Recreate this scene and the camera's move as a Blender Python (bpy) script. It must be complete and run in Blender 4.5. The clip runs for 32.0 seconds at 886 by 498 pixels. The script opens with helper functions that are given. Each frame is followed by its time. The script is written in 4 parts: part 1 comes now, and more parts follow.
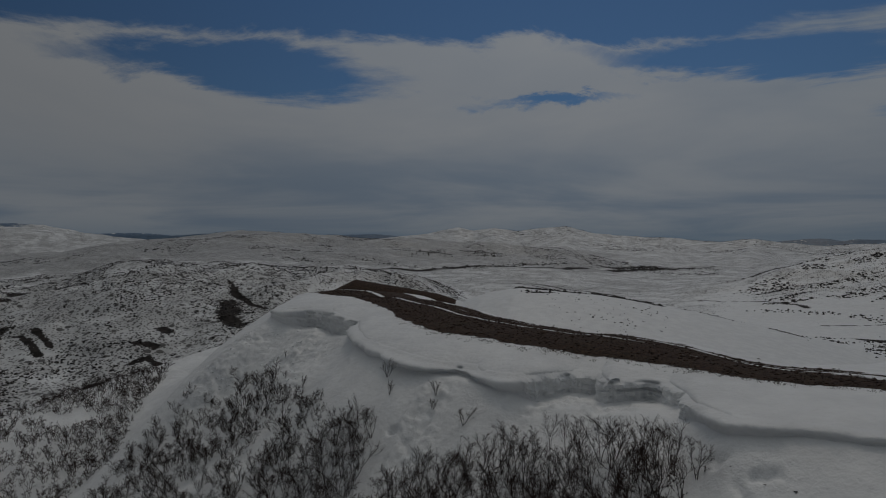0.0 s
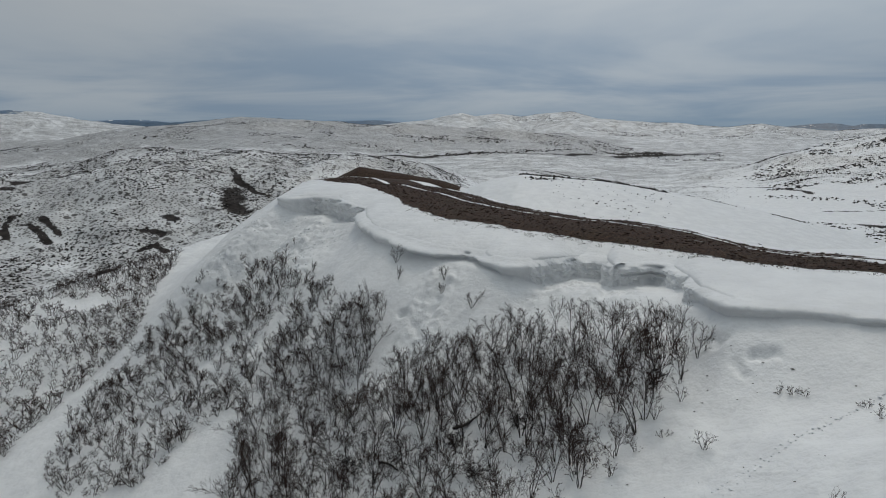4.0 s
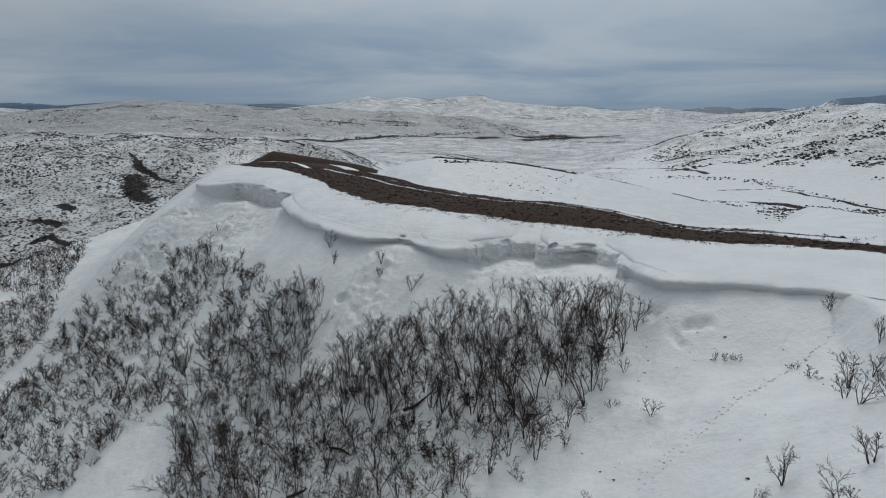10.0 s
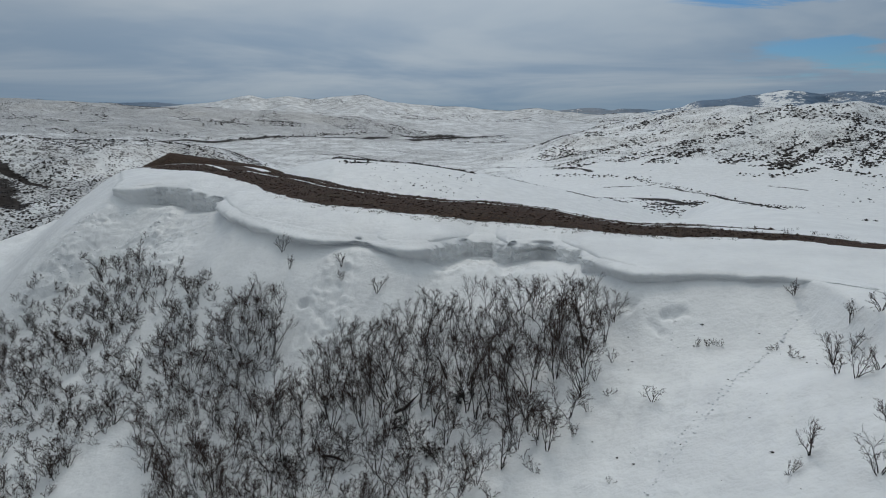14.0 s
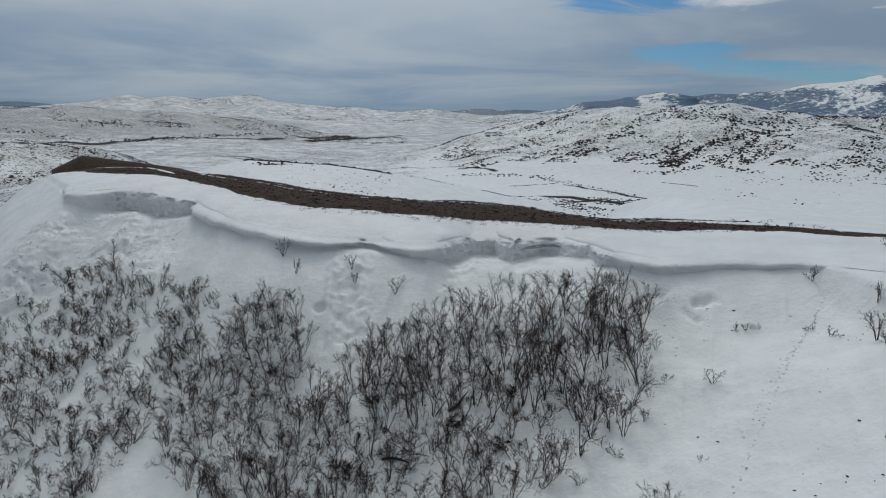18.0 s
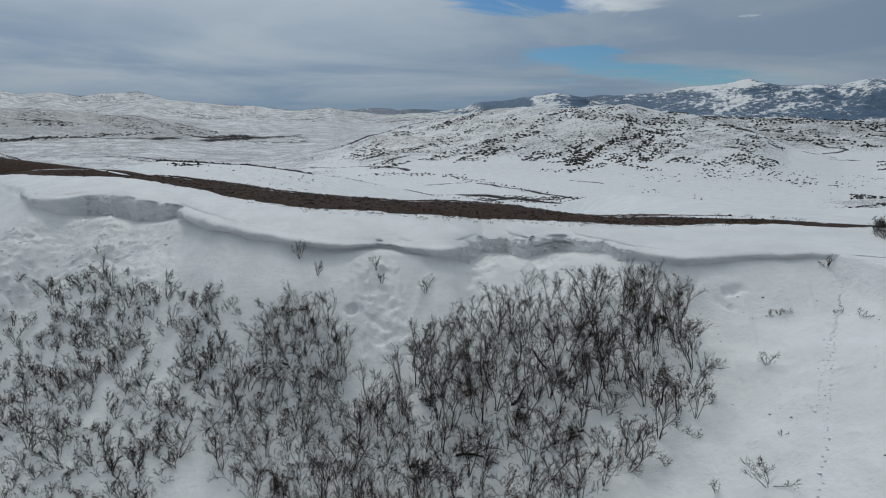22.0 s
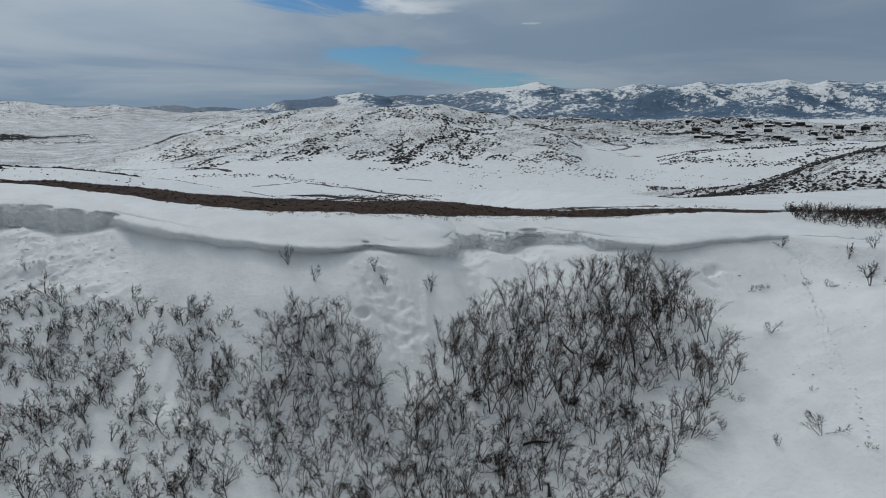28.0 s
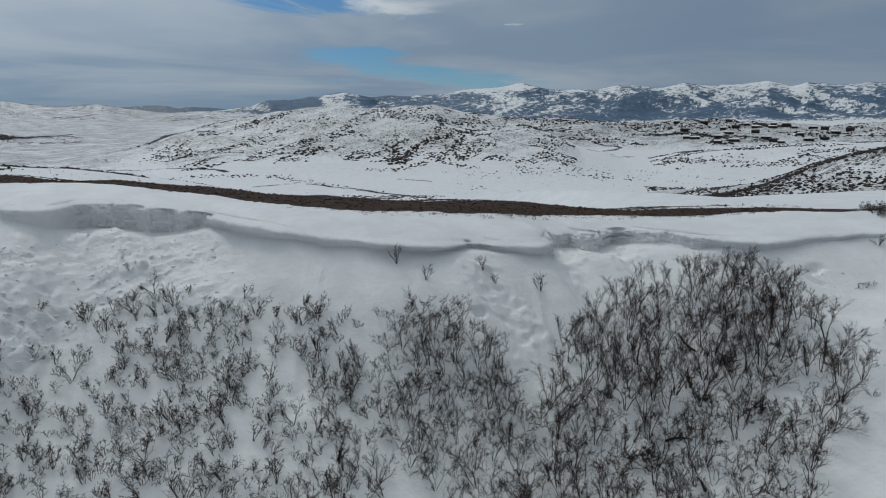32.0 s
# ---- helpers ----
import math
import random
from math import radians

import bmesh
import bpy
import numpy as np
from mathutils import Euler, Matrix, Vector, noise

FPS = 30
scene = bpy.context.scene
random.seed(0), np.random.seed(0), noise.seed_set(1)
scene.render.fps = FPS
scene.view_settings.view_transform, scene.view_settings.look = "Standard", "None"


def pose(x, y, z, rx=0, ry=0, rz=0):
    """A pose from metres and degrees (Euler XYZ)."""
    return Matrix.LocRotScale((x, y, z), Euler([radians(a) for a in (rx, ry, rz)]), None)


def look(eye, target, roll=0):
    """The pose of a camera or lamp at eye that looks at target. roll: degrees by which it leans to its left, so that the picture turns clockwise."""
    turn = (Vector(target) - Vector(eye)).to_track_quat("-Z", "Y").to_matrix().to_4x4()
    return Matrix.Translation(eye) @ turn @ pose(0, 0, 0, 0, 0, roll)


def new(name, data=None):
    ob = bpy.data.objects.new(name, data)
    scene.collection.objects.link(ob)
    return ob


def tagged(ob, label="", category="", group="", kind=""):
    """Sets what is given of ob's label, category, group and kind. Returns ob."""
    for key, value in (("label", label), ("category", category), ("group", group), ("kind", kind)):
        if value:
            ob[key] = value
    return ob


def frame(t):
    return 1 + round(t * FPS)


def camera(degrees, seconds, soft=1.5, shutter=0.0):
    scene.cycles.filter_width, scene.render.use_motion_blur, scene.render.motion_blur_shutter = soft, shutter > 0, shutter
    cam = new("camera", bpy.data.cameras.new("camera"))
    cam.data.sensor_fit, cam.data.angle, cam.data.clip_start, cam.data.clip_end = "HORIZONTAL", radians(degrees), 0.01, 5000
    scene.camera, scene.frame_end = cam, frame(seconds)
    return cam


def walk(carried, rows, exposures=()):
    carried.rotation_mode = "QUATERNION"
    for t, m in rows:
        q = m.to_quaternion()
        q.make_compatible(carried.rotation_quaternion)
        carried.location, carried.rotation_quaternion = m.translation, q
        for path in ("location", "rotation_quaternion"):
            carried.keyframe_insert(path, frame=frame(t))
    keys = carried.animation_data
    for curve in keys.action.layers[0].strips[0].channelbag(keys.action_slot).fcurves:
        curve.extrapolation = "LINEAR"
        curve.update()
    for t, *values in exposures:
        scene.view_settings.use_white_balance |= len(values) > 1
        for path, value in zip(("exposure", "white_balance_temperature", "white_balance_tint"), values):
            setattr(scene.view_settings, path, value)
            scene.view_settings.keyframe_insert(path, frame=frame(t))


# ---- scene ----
cam = camera(65.2, 32.0, soft=1.05)
PATH = [
    (0, (32.867, 1.721, 29.921), (31.931, 3.488, 29.927), -0.1),
    (0.5, (32.979, 1.541, 29.787), (32.042, 3.308, 29.772), -0.3),
    (1, (32.863, 1.567, 29.867), (31.925, 3.332, 29.788), -0.1),
    (1.5, (32.844, 1.561, 29.843), (31.907, 3.321, 29.694), -0.2),
    (2, (32.818, 1.557, 29.884), (31.881, 3.314, 29.699), -0.2),
    (2.5, (32.791, 1.451, 29.918), (31.855, 3.205, 29.701), -0.2),
    (3, (32.693, 1.432, 29.925), (31.758, 3.182, 29.674), -0.2),
    (3.5, (32.535, 1.338, 29.926), (31.602, 3.084, 29.641), -0.3),
    (4, (32.387, 1.274, 29.879), (31.455, 3.015, 29.561), -0.3),
    (4.5, (32.117, 1.053, 29.918), (31.189, 2.79, 29.569), -0.3),
    (6.5, (31.15, 0.506, 29.85), (30.239, 2.249, 29.488), -0.4),
    (7, (31.12, 0.431, 29.856), (30.237, 2.188, 29.494), -0.4),
    (7.5, (31.043, 0.483, 29.802), (30.189, 2.254, 29.44), -0.4),
    (8, (30.96, 0.447, 29.76), (30.135, 2.232, 29.397), -0.5),
    (8.5, (30.786, 0.361, 29.786), (29.992, 2.161, 29.423), -0.4),
    (9, (30.522, 0.228, 29.812), (29.762, 2.042, 29.449), -0.4),
    (9.5, (30.214, 0.011, 29.817), (29.485, 1.838, 29.453), -0.4),
    (10, (29.742, -0.272, 29.841), (29.047, 1.567, 29.476), -0.4),
    (10.5, (29.142, -0.456, 29.824), (28.477, 1.395, 29.459), -0.4),
    (11, (28.364, -0.758, 29.935), (27.729, 1.103, 29.568), -0.4),
    (11.5, (27.49, -0.983, 29.941), (26.887, 0.888, 29.574), -0.4),
    (12, (26.694, -1.212, 29.916), (26.13, 0.671, 29.548), -0.4),
    (12.5, (25.541, -1.641, 29.925), (25.021, 0.255, 29.556), -0.4),
    (13, (24.324, -2.068, 29.956), (23.85, -0.16, 29.588), -0.4),
    (13.5, (22.996, -2.536, 30.021), (22.566, -0.617, 29.653), -0.4),
    (14, (21.559, -3.052, 30.046), (21.176, -1.124, 29.679), -0.3),
    (14.5, (20.01, -3.432, 30.079), (19.655, -1.498, 29.711), -0.3),
    (16.5, (13.336, -4.931, 30.096), (13.146, -2.975, 29.727), -0.2),
    (17, (11.545, -5.237, 30.148), (11.392, -3.277, 29.78), -0.2),
    (17.5, (9.776, -5.429, 30.153), (9.649, -3.468, 29.784), -0.1),
    (18, (8.226, -5.525, 30.142), (8.144, -3.561, 29.775), -0.3),
    (18.5, (6.517, -5.773, 30.161), (6.484, -3.807, 29.793), -0.3),
    (19, (4.54, -6.153, 30.207), (4.564, -4.188, 29.838), -0.2),
    (19.5, (2.78, -6.251, 30.196), (2.854, -4.287, 29.827), -0.2),
    (20, (1.026, -6.25, 30.198), (1.134, -4.287, 29.83), -0.3),
    (20.5, (-0.824, -6.255, 30.263), (-0.702, -4.293, 29.893), -0.1),
    (21, (-2.678, -6.228, 30.325), (-2.544, -4.267, 29.955), -0.1),
    (21.5, (-4.413, -6.108, 30.33), (-4.251, -4.149, 29.96), -0.1),
    (22, (-6.187, -6.077, 30.329), (-5.979, -4.123, 29.959), -0.1),
    (22.5, (-7.898, -5.98, 30.366), (-7.63, -4.033, 29.995), -0.1),
    (23, (-9.712, -5.831, 30.383), (-9.384, -3.894, 30.012), -0.1),
    (23.5, (-11.645, -5.679, 30.368), (-11.257, -3.753, 29.996), 0.0),
    (24, (-13.484, -5.417, 30.425), (-13.038, -3.503, 30.052), 0.0),
    (24.5, (-15.31, -5.138, 30.442), (-14.806, -3.239, 30.069), 0.1),
    (25, (-17.021, -4.723, 30.414), (-16.46, -2.84, 30.041), 0.1),
    (25.5, (-18.673, -4.259, 30.423), (-18.058, -2.393, 30.048), 0.0),
    (27.5, (-25.564, -1.944, 30.22), (-24.823, -0.124, 29.848), 0.2),
    (28, (-27.304, -1.434, 30.283), (-26.563, 0.386, 29.911), 0.2),
    (28.5, (-28.974, -0.794, 30.265), (-28.232, 1.026, 29.893), 0.2),
    (29, (-30.607, -0.18, 30.262), (-29.865, 1.64, 29.89), 0.2),
    (29.5, (-32.353, 0.528, 30.215), (-31.609, 2.347, 29.843), 0.3),
    (30, (-33.963, 1.203, 30.182), (-33.219, 3.022, 29.811), 0.3),
    (30.5, (-35.594, 1.844, 30.182), (-34.849, 3.662, 29.81), 0.3),
    (31, (-37.203, 2.511, 30.145), (-36.453, 4.327, 29.774), 0.3),
    (31.5, (-38.773, 3.13, 30.105), (-38.008, 4.94, 29.733), 0.3),
    (32, (-40.507, 3.76, 30.099), (-39.721, 5.562, 29.729), 0.3),
]
walk(cam, [(t, look(eye, target, roll)) for t, eye, target, roll in PATH], exposures=[(0, -1.47, 6850, 13), (0.5, -1.36, 6850, 13), (1, -1.03, 6850, 12), (2, -0.64, 6800, 12), (3, -0.30, 6750, 11), (3.6, -0.14, 6700, 10), (4.5, -0.07, 6650, 10), (8, -0.06, 6500, 10), (13, -0.06, 6420, 9), (32, -0.08, 6350, 9)])

# ---------------------------------------------------------------- light
SUN_AZ, SUN_EL = -12.0, 50.0          # degrees from +y to the right, and above the horizon


def sun_way():
    a, e = radians(SUN_AZ), radians(SUN_EL)
    return Vector((math.sin(a) * math.cos(e), math.cos(a) * math.cos(e), math.sin(e)))


sun_data = bpy.data.lights.new("sun", "SUN")
sun_data.energy, sun_data.angle, sun_data.color = 0.80, radians(11), (1.0, 0.95, 0.88)
sun = new("sun", sun_data)
sun.matrix_world = look((0, 0, 300), Vector((0, 0, 300)) - sun_way())


class Nodes:
    """Short hand for a node tree."""

    def __init__(self, tree):
        self.tree = tree

    def add(self, kind, sets=None, **ins):
        n = self.tree.nodes.new(kind)
        for k, v in (sets or {}).items():
            setattr(n, k, v)
        for k, v in ins.items():
            k = int(k[1:]) if k[0] == "i" and k[1:].isdigit() else k.replace("_", " ")
            self.put(n.inputs[k], v)
        return n

    def put(self, socket, v):
        if isinstance(v, bpy.types.NodeSocket):
            self.tree.links.new(v, socket)
        elif isinstance(v, bpy.types.Node):
            self.tree.links.new(v.outputs[0], socket)
        else:
            socket.default_value = v

    def math(self, op, a, b=0.0, c=0.0, clamp=False):
        return self.add("ShaderNodeMath", {"operation": op, "use_clamp": clamp}, i0=a, i1=b, i2=c).outputs[0]

    def ramp(self, v, lo, hi, a=0.0, b=1.0):
        return self.add("ShaderNodeMapRange", {"interpolation_type": "SMOOTHSTEP"}, Value=v, From_Min=lo, From_Max=hi, To_Min=a, To_Max=b).outputs[0]

    def mix(self, f, a, b):
        n = self.add("ShaderNodeMix", {"data_type": "RGBA"})
        self.put(n.inputs[0], f), self.put(n.inputs[6], a), self.put(n.inputs[7], b)
        return n.outputs[2]

    def noise(self, vec, scale, detail=4.0, rough=0.55, dist=0.0):
        return self.add("ShaderNodeTexNoise", None, Vector=vec, Scale=scale, Detail=detail, Roughness=rough, Distortion=dist).outputs[0]


def make_world():
    world = bpy.data.worlds.new("sky")
    scene.world = world
    world.use_nodes = True
    world.node_tree.nodes.clear()
    k = Nodes(world.node_tree)
    sky = k.add("ShaderNodeTexSky", {"sky_type": "NISHITA", "sun_disc": False, "sun_elevation": radians(SUN_EL), "sun_rotation": radians(SUN_AZ), "altitude": 2000.0, "ozone_density": 2.5, "dust_density": 0.2})
    way = k.add("ShaderNodeTexCoord").outputs["Generated"]
    xyz = k.add("ShaderNodeSeparateXYZ", None, Vector=way)
    x, y, z = xyz.outputs
    low = k.math("ADD", k.math("MAXIMUM", z, 0.0), 0.075)
    # cloud sheets lie on a plane overhead, so they close up towards the horizon
    flat = k.add("ShaderNodeCombineXYZ", None, X=k.math("DIVIDE", x, low), Y=k.math("DIVIDE", y, low), Z=0.0).outputs[0]
    sheet = k.add("ShaderNodeVectorMath", {"operation": "MULTIPLY"}, i0=flat, i1=(1.0, 1.0, 1.0)).outputs[0]
    big = k.noise(sheet, 0.16, 3.0, 0.5, 0.3)
    fine = k.noise(sheet, 0.5, 10.0, 0.68, 0.8)
    az = k.math("MULTIPLY", k.math("ARCTAN2", x, y), 57.2958)
    el = k.math("MULTIPLY", k.math("ARCSINE", z), 57.2958)

    # torn rims: bearing and height wander before the gaps are cut
    az_torn = k.math("MULTIPLY_ADD", k.math("SUBTRACT", k.noise(sheet, 0.55, 6.0, 0.62, 0.5), 0.5), 16.0, az)
    el_torn = k.math("MULTIPLY_ADD", k.math("SUBTRACT", k.noise(sheet, 0.8, 7.0, 0.65, 0.7), 0.5), k.ramp(el, 2.0, 14.0, 2.2, 9.0), el)

    def gap(a, e, wa, we, tilt=0.0):
        """A clear gap in the cloud sheet, soft at its rim."""
        da = k.math("SUBTRACT", az_torn, a)
        de = k.math("SUBTRACT", k.math("SUBTRACT", el_torn, e), k.math("MULTIPLY", da, tilt))
        r = k.math("SQRT", k.math("ADD", k.math("POWER", k.math("ABSOLUTE", k.math("DIVIDE", da, wa)), 2.0), k.math("POWER", k.math("ABSOLUTE", k.math("DIVIDE", de, we)), 2.0)))
        return k.ramp(r, 0.1, 1.5, 1.0, 0.0)

    clear = k.math("MAXIMUM", gap(10.3, 9.2, 7.0, 1.5, -0.05), k.math("MULTIPLY", gap(20.5, 4.1, 10.0, 1.4, -0.09), 0.95))
    clear = k.math("MAXIMUM", clear, k.math("MULTIPLY", gap(14.0, 2.6, 9.0, 0.8), 0.3))
    clear = k.math("MAXIMUM", clear, k.math("MULTIPLY", k.ramp(el_torn, 14.6, 18.4), k.ramp(el, 22.0, 34.0, 1.0, 0.15)))
    clear = k.math("MAXIMUM", clear, k.math("MULTIPLY", gap(-46.0, 14.4, 15.0, 2.5, -0.08), 0.95))
    clear = k.math("MAXIMUM", clear, k.math("MULTIPLY", gap(-3.0, 14.6, 15.0, 2.3, -0.05), 0.95))
    clear = k.math("MAXIMUM", clear, k.math("MULTIPLY", gap(-18.0, 12.4, 9.0, 0.7, 0.0), 0.6))
    body = k.math("ADD", k.math("MULTIPLY", fine, 1.0), k.math("ADD", k.math("MULTIPLY", big, 0.45), -0.02))
    cover = k.ramp(k.math("SUBTRACT", body, k.math("MULTIPLY", clear, 0.62)), 0.24, 0.54)
    shade = k.ramp(k.noise(sheet, 0.33, 5.0, 0.55, 0.4), 0.36, 0.64)
    grey = k.mix(shade, (0.195, 0.264, 0.35, 1), (0.32, 0.372, 0.425, 1))
    # the cloud to the right of the gap is thicker and darker, its rim bright
    grey = k.mix(k.math("MULTIPLY", k.ramp(az, 30.0, 46.0), 0.5), grey, (0.145, 0.205, 0.285, 1))
    grey = k.mix(k.math("MULTIPLY", gap(17.8, 9.3, 6.0, 0.8, 0.06), 0.8), grey, (0.52, 0.56, 0.59, 1))
    grey = k.mix(k.math("MULTIPLY", gap(30.3, 6.9, 0.5, 0.2), 0.6), grey, (0.46, 0.50, 0.54, 1))
    # thin bright cloud stands higher over the valley
    grey = k.mix(k.math("MULTIPLY", k.math("MULTIPLY", k.ramp(el, 5.0, 11.0), k.ramp(az, 4.0, -14.0)), 0.5), grey, (0.40, 0.43, 0.455, 1))
    # hazier and bluer at the horizon, brighter overhead
    grey = k.mix(k.math("MULTIPLY", k.ramp(el, 3.2, 0.0), 0.75), grey, (0.145, 0.225, 0.31, 1))
    # the deck overhead is thick, neutral and brighter
    grey = k.mix(k.ramp(el, 14.0, 30.0), grey, (0.326, 0.362, 0.386, 1))
    lift = k.ramp(el, 16.0, 65.0, 1.0, 1.6)
    grey = k.add("ShaderNodeVectorMath", {"operation": "SCALE"}, i0=grey, Scale=lift).outputs[0]
    blue = k.add("ShaderNodeVectorMath", {"operation": "MULTIPLY"}, i0=sky.outputs[0], i1=(0.030, 0.0425, 0.050)).outputs[0]
    col = k.mix(cover, blue, grey)
    # the thin bright cloud lies round the sun, ahead; the sky behind is heavier
    s = sun_way()
    near_sun = k.math("ADD", k.math("ADD", k.math("MULTIPLY", x, s[0]), k.math("MULTIPLY", y, s[1])), k.math("MULTIPLY", z, s[2]))
    glow = k.math("MULTIPLY", k.ramp(near_sun, 0.55, 1.0, 1.0, 1.7), k.ramp(y, -0.7, 0.15, 0.5, 1.0))
    bg = k.add("ShaderNodeBackground", None, Color=col, Strength=glow)
    k.add("ShaderNodeOutputWorld", None, Surface=bg)


make_world()

# ---------------------------------------------------------------- materials
def material(name, rough=0.7):
    m = bpy.data.materials.new(name)
    m.use_nodes = True
    m.node_tree.nodes.clear()
    k = Nodes(m.node_tree)
    shader = k.add("ShaderNodeBsdfPrincipled", None, Roughness=rough)
    k.add("ShaderNodeOutputMaterial", None, Surface=shader.outputs[0])
    return m, k, shader


def ground_material():
    m, k, shader = material("snow_and_grass", 0.6)
    pos = k.add("ShaderNodeNewGeometry").outputs["Position"]
    cover = k.add("ShaderNodeAttribute", {"attribute_name": "cover"})
    grass, soil, forest = k.add("ShaderNodeSeparateColor", None, Color=cover.outputs["Color"]).outputs
    scrub_shade = cover.outputs["Alpha"]
    n_fine = k.noise(pos, 1.7, 5.0, 0.6)
    n_mid = k.noise(pos, 0.22, 5.0, 0.6)
    n_far = k.noise(pos, 0.03, 6.0, 0.62)
    # snow: old wind-packed, faintly dirty in streaks
    snow = k.mix(k.ramp(n_mid, 0.3, 0.75), (0.76, 0.765, 0.765, 1), (0.86, 0.865, 0.86, 1))
    snow = k.mix(k.math("MULTIPLY", k.ramp(n_fine, 0.56, 0.72), 0.22), snow, (0.62, 0.61, 0.60, 1))
    # dead grass and bare earth
    tuft = k.noise(pos, 2.4, 7.0, 0.8)
    turf = k.mix(k.ramp(tuft, 0.36, 0.66), (0.014, 0.0085, 0.006, 1), (0.088, 0.047, 0.029, 1))
    turf = k.mix(k.ramp(k.noise(pos, 0.16, 4.0, 0.6), 0.45, 0.7), turf, k.mix(k.ramp(tuft, 0.40, 0.62), (0.022, 0.013, 0.008, 1), (0.085, 0.055, 0.032, 1)))
    edge = k.math("ADD", k.math("MULTIPLY", k.math("SUBTRACT", n_fine, 0.5), 0.9), k.math("MULTIPLY", k.math("SUBTRACT", k.noise(pos, 0.45, 5.0, 0.65), 0.5), 1.1))
    col = k.mix(k.ramp(k.math("ADD", grass, edge), 0.46, 0.54), snow, turf)
    # single bushes in drifts, at two sizes
    drift = k.math("MULTIPLY", k.math("SUBTRACT", k.noise(pos, 0.028, 6.0, 0.7, 0.6), 0.5), 2.6)
    dense = k.math("MULTIPLY", k.math("ADD", scrub_shade, k.math("MULTIPLY", drift, k.ramp(scrub_shade, 0.0, 0.3))), k.ramp(scrub_shade, 0.02, 0.12))

    def bushes(scale, share):
        cell = k.add("ShaderNodeTexVoronoi", {"voronoi_dimensions": "2D"}, Vector=pos, Scale=scale)
        pick, size, _ = k.add("ShaderNodeSeparateColor", None, Color=cell.outputs["Color"]).outputs
        rim = k.math("SUBTRACT", cell.outputs["Distance"], k.math("MULTIPLY_ADD", size, 0.28, 0.16))
        return k.math("MULTIPLY", k.ramp(rim, 0.05, -0.05), k.math("LESS_THAN", pick, k.math("MULTIPLY", dense, share)))

    # flat grey between bushes; on the left hills it paints cloud shade
    col = k.mix(k.ramp(dense, 0.05, 0.9, 0.0, 0.46), col, (0.16, 0.15, 0.14, 1))
    thin = k.math("MAXIMUM", bushes(0.5, 1.2), bushes(0.2, 0.35))
    col = k.mix(k.math("MULTIPLY", thin, 0.9), col, k.mix(k.ramp(n_mid, 0.35, 0.65), (0.030, 0.026, 0.024, 1), (0.085, 0.077, 0.070, 1)))
    # scrub and earth seen from afar
    scrub = k.mix(k.ramp(n_mid, 0.35, 0.65), (0.012, 0.0095, 0.0085, 1), (0.040, 0.032, 0.028, 1))
    far_edge = k.math("ADD", k.math("MULTIPLY", k.math("SUBTRACT", n_far, 0.5), 0.9), k.math("MULTIPLY", k.math("SUBTRACT", k.noise(pos, 0.35, 4.0, 0.75), 0.5), 1.6))
    col = k.mix(k.ramp(k.math("ADD", soil, k.math("MULTIPLY", far_edge, k.ramp(soil, 0.02, 0.25))), 0.46, 0.56), col, scrub)
    # conifers on the far mountains, distance haze put into their colour as blue
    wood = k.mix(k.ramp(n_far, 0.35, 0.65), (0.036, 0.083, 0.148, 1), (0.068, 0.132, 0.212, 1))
    # open runs that lead straight down the mountainsides
    px, py, pz = k.add("ShaderNodeSeparateXYZ", None, Vector=pos).outputs
    bearing = k.math("MULTIPLY", k.math("ARCTAN2", px, py), 57.2958)
    down = k.math("ADD", k.math("MULTIPLY", k.math("POWER", k.math("ADD", k.math("POWER", px, 2.0), k.math("POWER", py, 2.0)), 0.5), 0.0035), k.math("MULTIPLY", pz, 0.02))
    runs = k.add("ShaderNodeCombineXYZ", None, X=k.math("MULTIPLY", bearing, 1.0), Y=down, Z=0.0).outputs[0]
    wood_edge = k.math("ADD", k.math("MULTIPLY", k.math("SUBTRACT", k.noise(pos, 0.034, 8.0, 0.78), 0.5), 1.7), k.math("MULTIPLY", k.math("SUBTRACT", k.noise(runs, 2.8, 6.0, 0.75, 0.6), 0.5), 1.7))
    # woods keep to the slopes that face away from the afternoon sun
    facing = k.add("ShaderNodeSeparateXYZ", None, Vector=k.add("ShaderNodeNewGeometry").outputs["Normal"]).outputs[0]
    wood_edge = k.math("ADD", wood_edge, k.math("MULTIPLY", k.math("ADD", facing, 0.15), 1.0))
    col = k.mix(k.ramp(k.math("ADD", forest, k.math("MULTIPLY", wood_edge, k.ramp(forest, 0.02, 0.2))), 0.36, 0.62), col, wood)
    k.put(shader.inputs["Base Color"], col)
    bare = k.math("MAXIMUM", grass, soil)
    k.put(shader.inputs["Roughness"], k.ramp(bare, 0.4, 0.6, 0.55, 0.95))
    k.put(shader.inputs["Specular IOR Level"], 0.25)
    relief = k.math("ADD", k.math("MULTIPLY", n_mid, 0.8), k.math("ADD", k.math("MULTIPLY", n_fine, 0.30), k.math("MULTIPLY", k.math("MULTIPLY", tuft, grass), 0.5)))
    bump = k.add("ShaderNodeBump", None, Strength=0.75, Distance=0.5, Height=relief)
    k.put(shader.inputs["Normal"], bump.outputs[0])
    return m


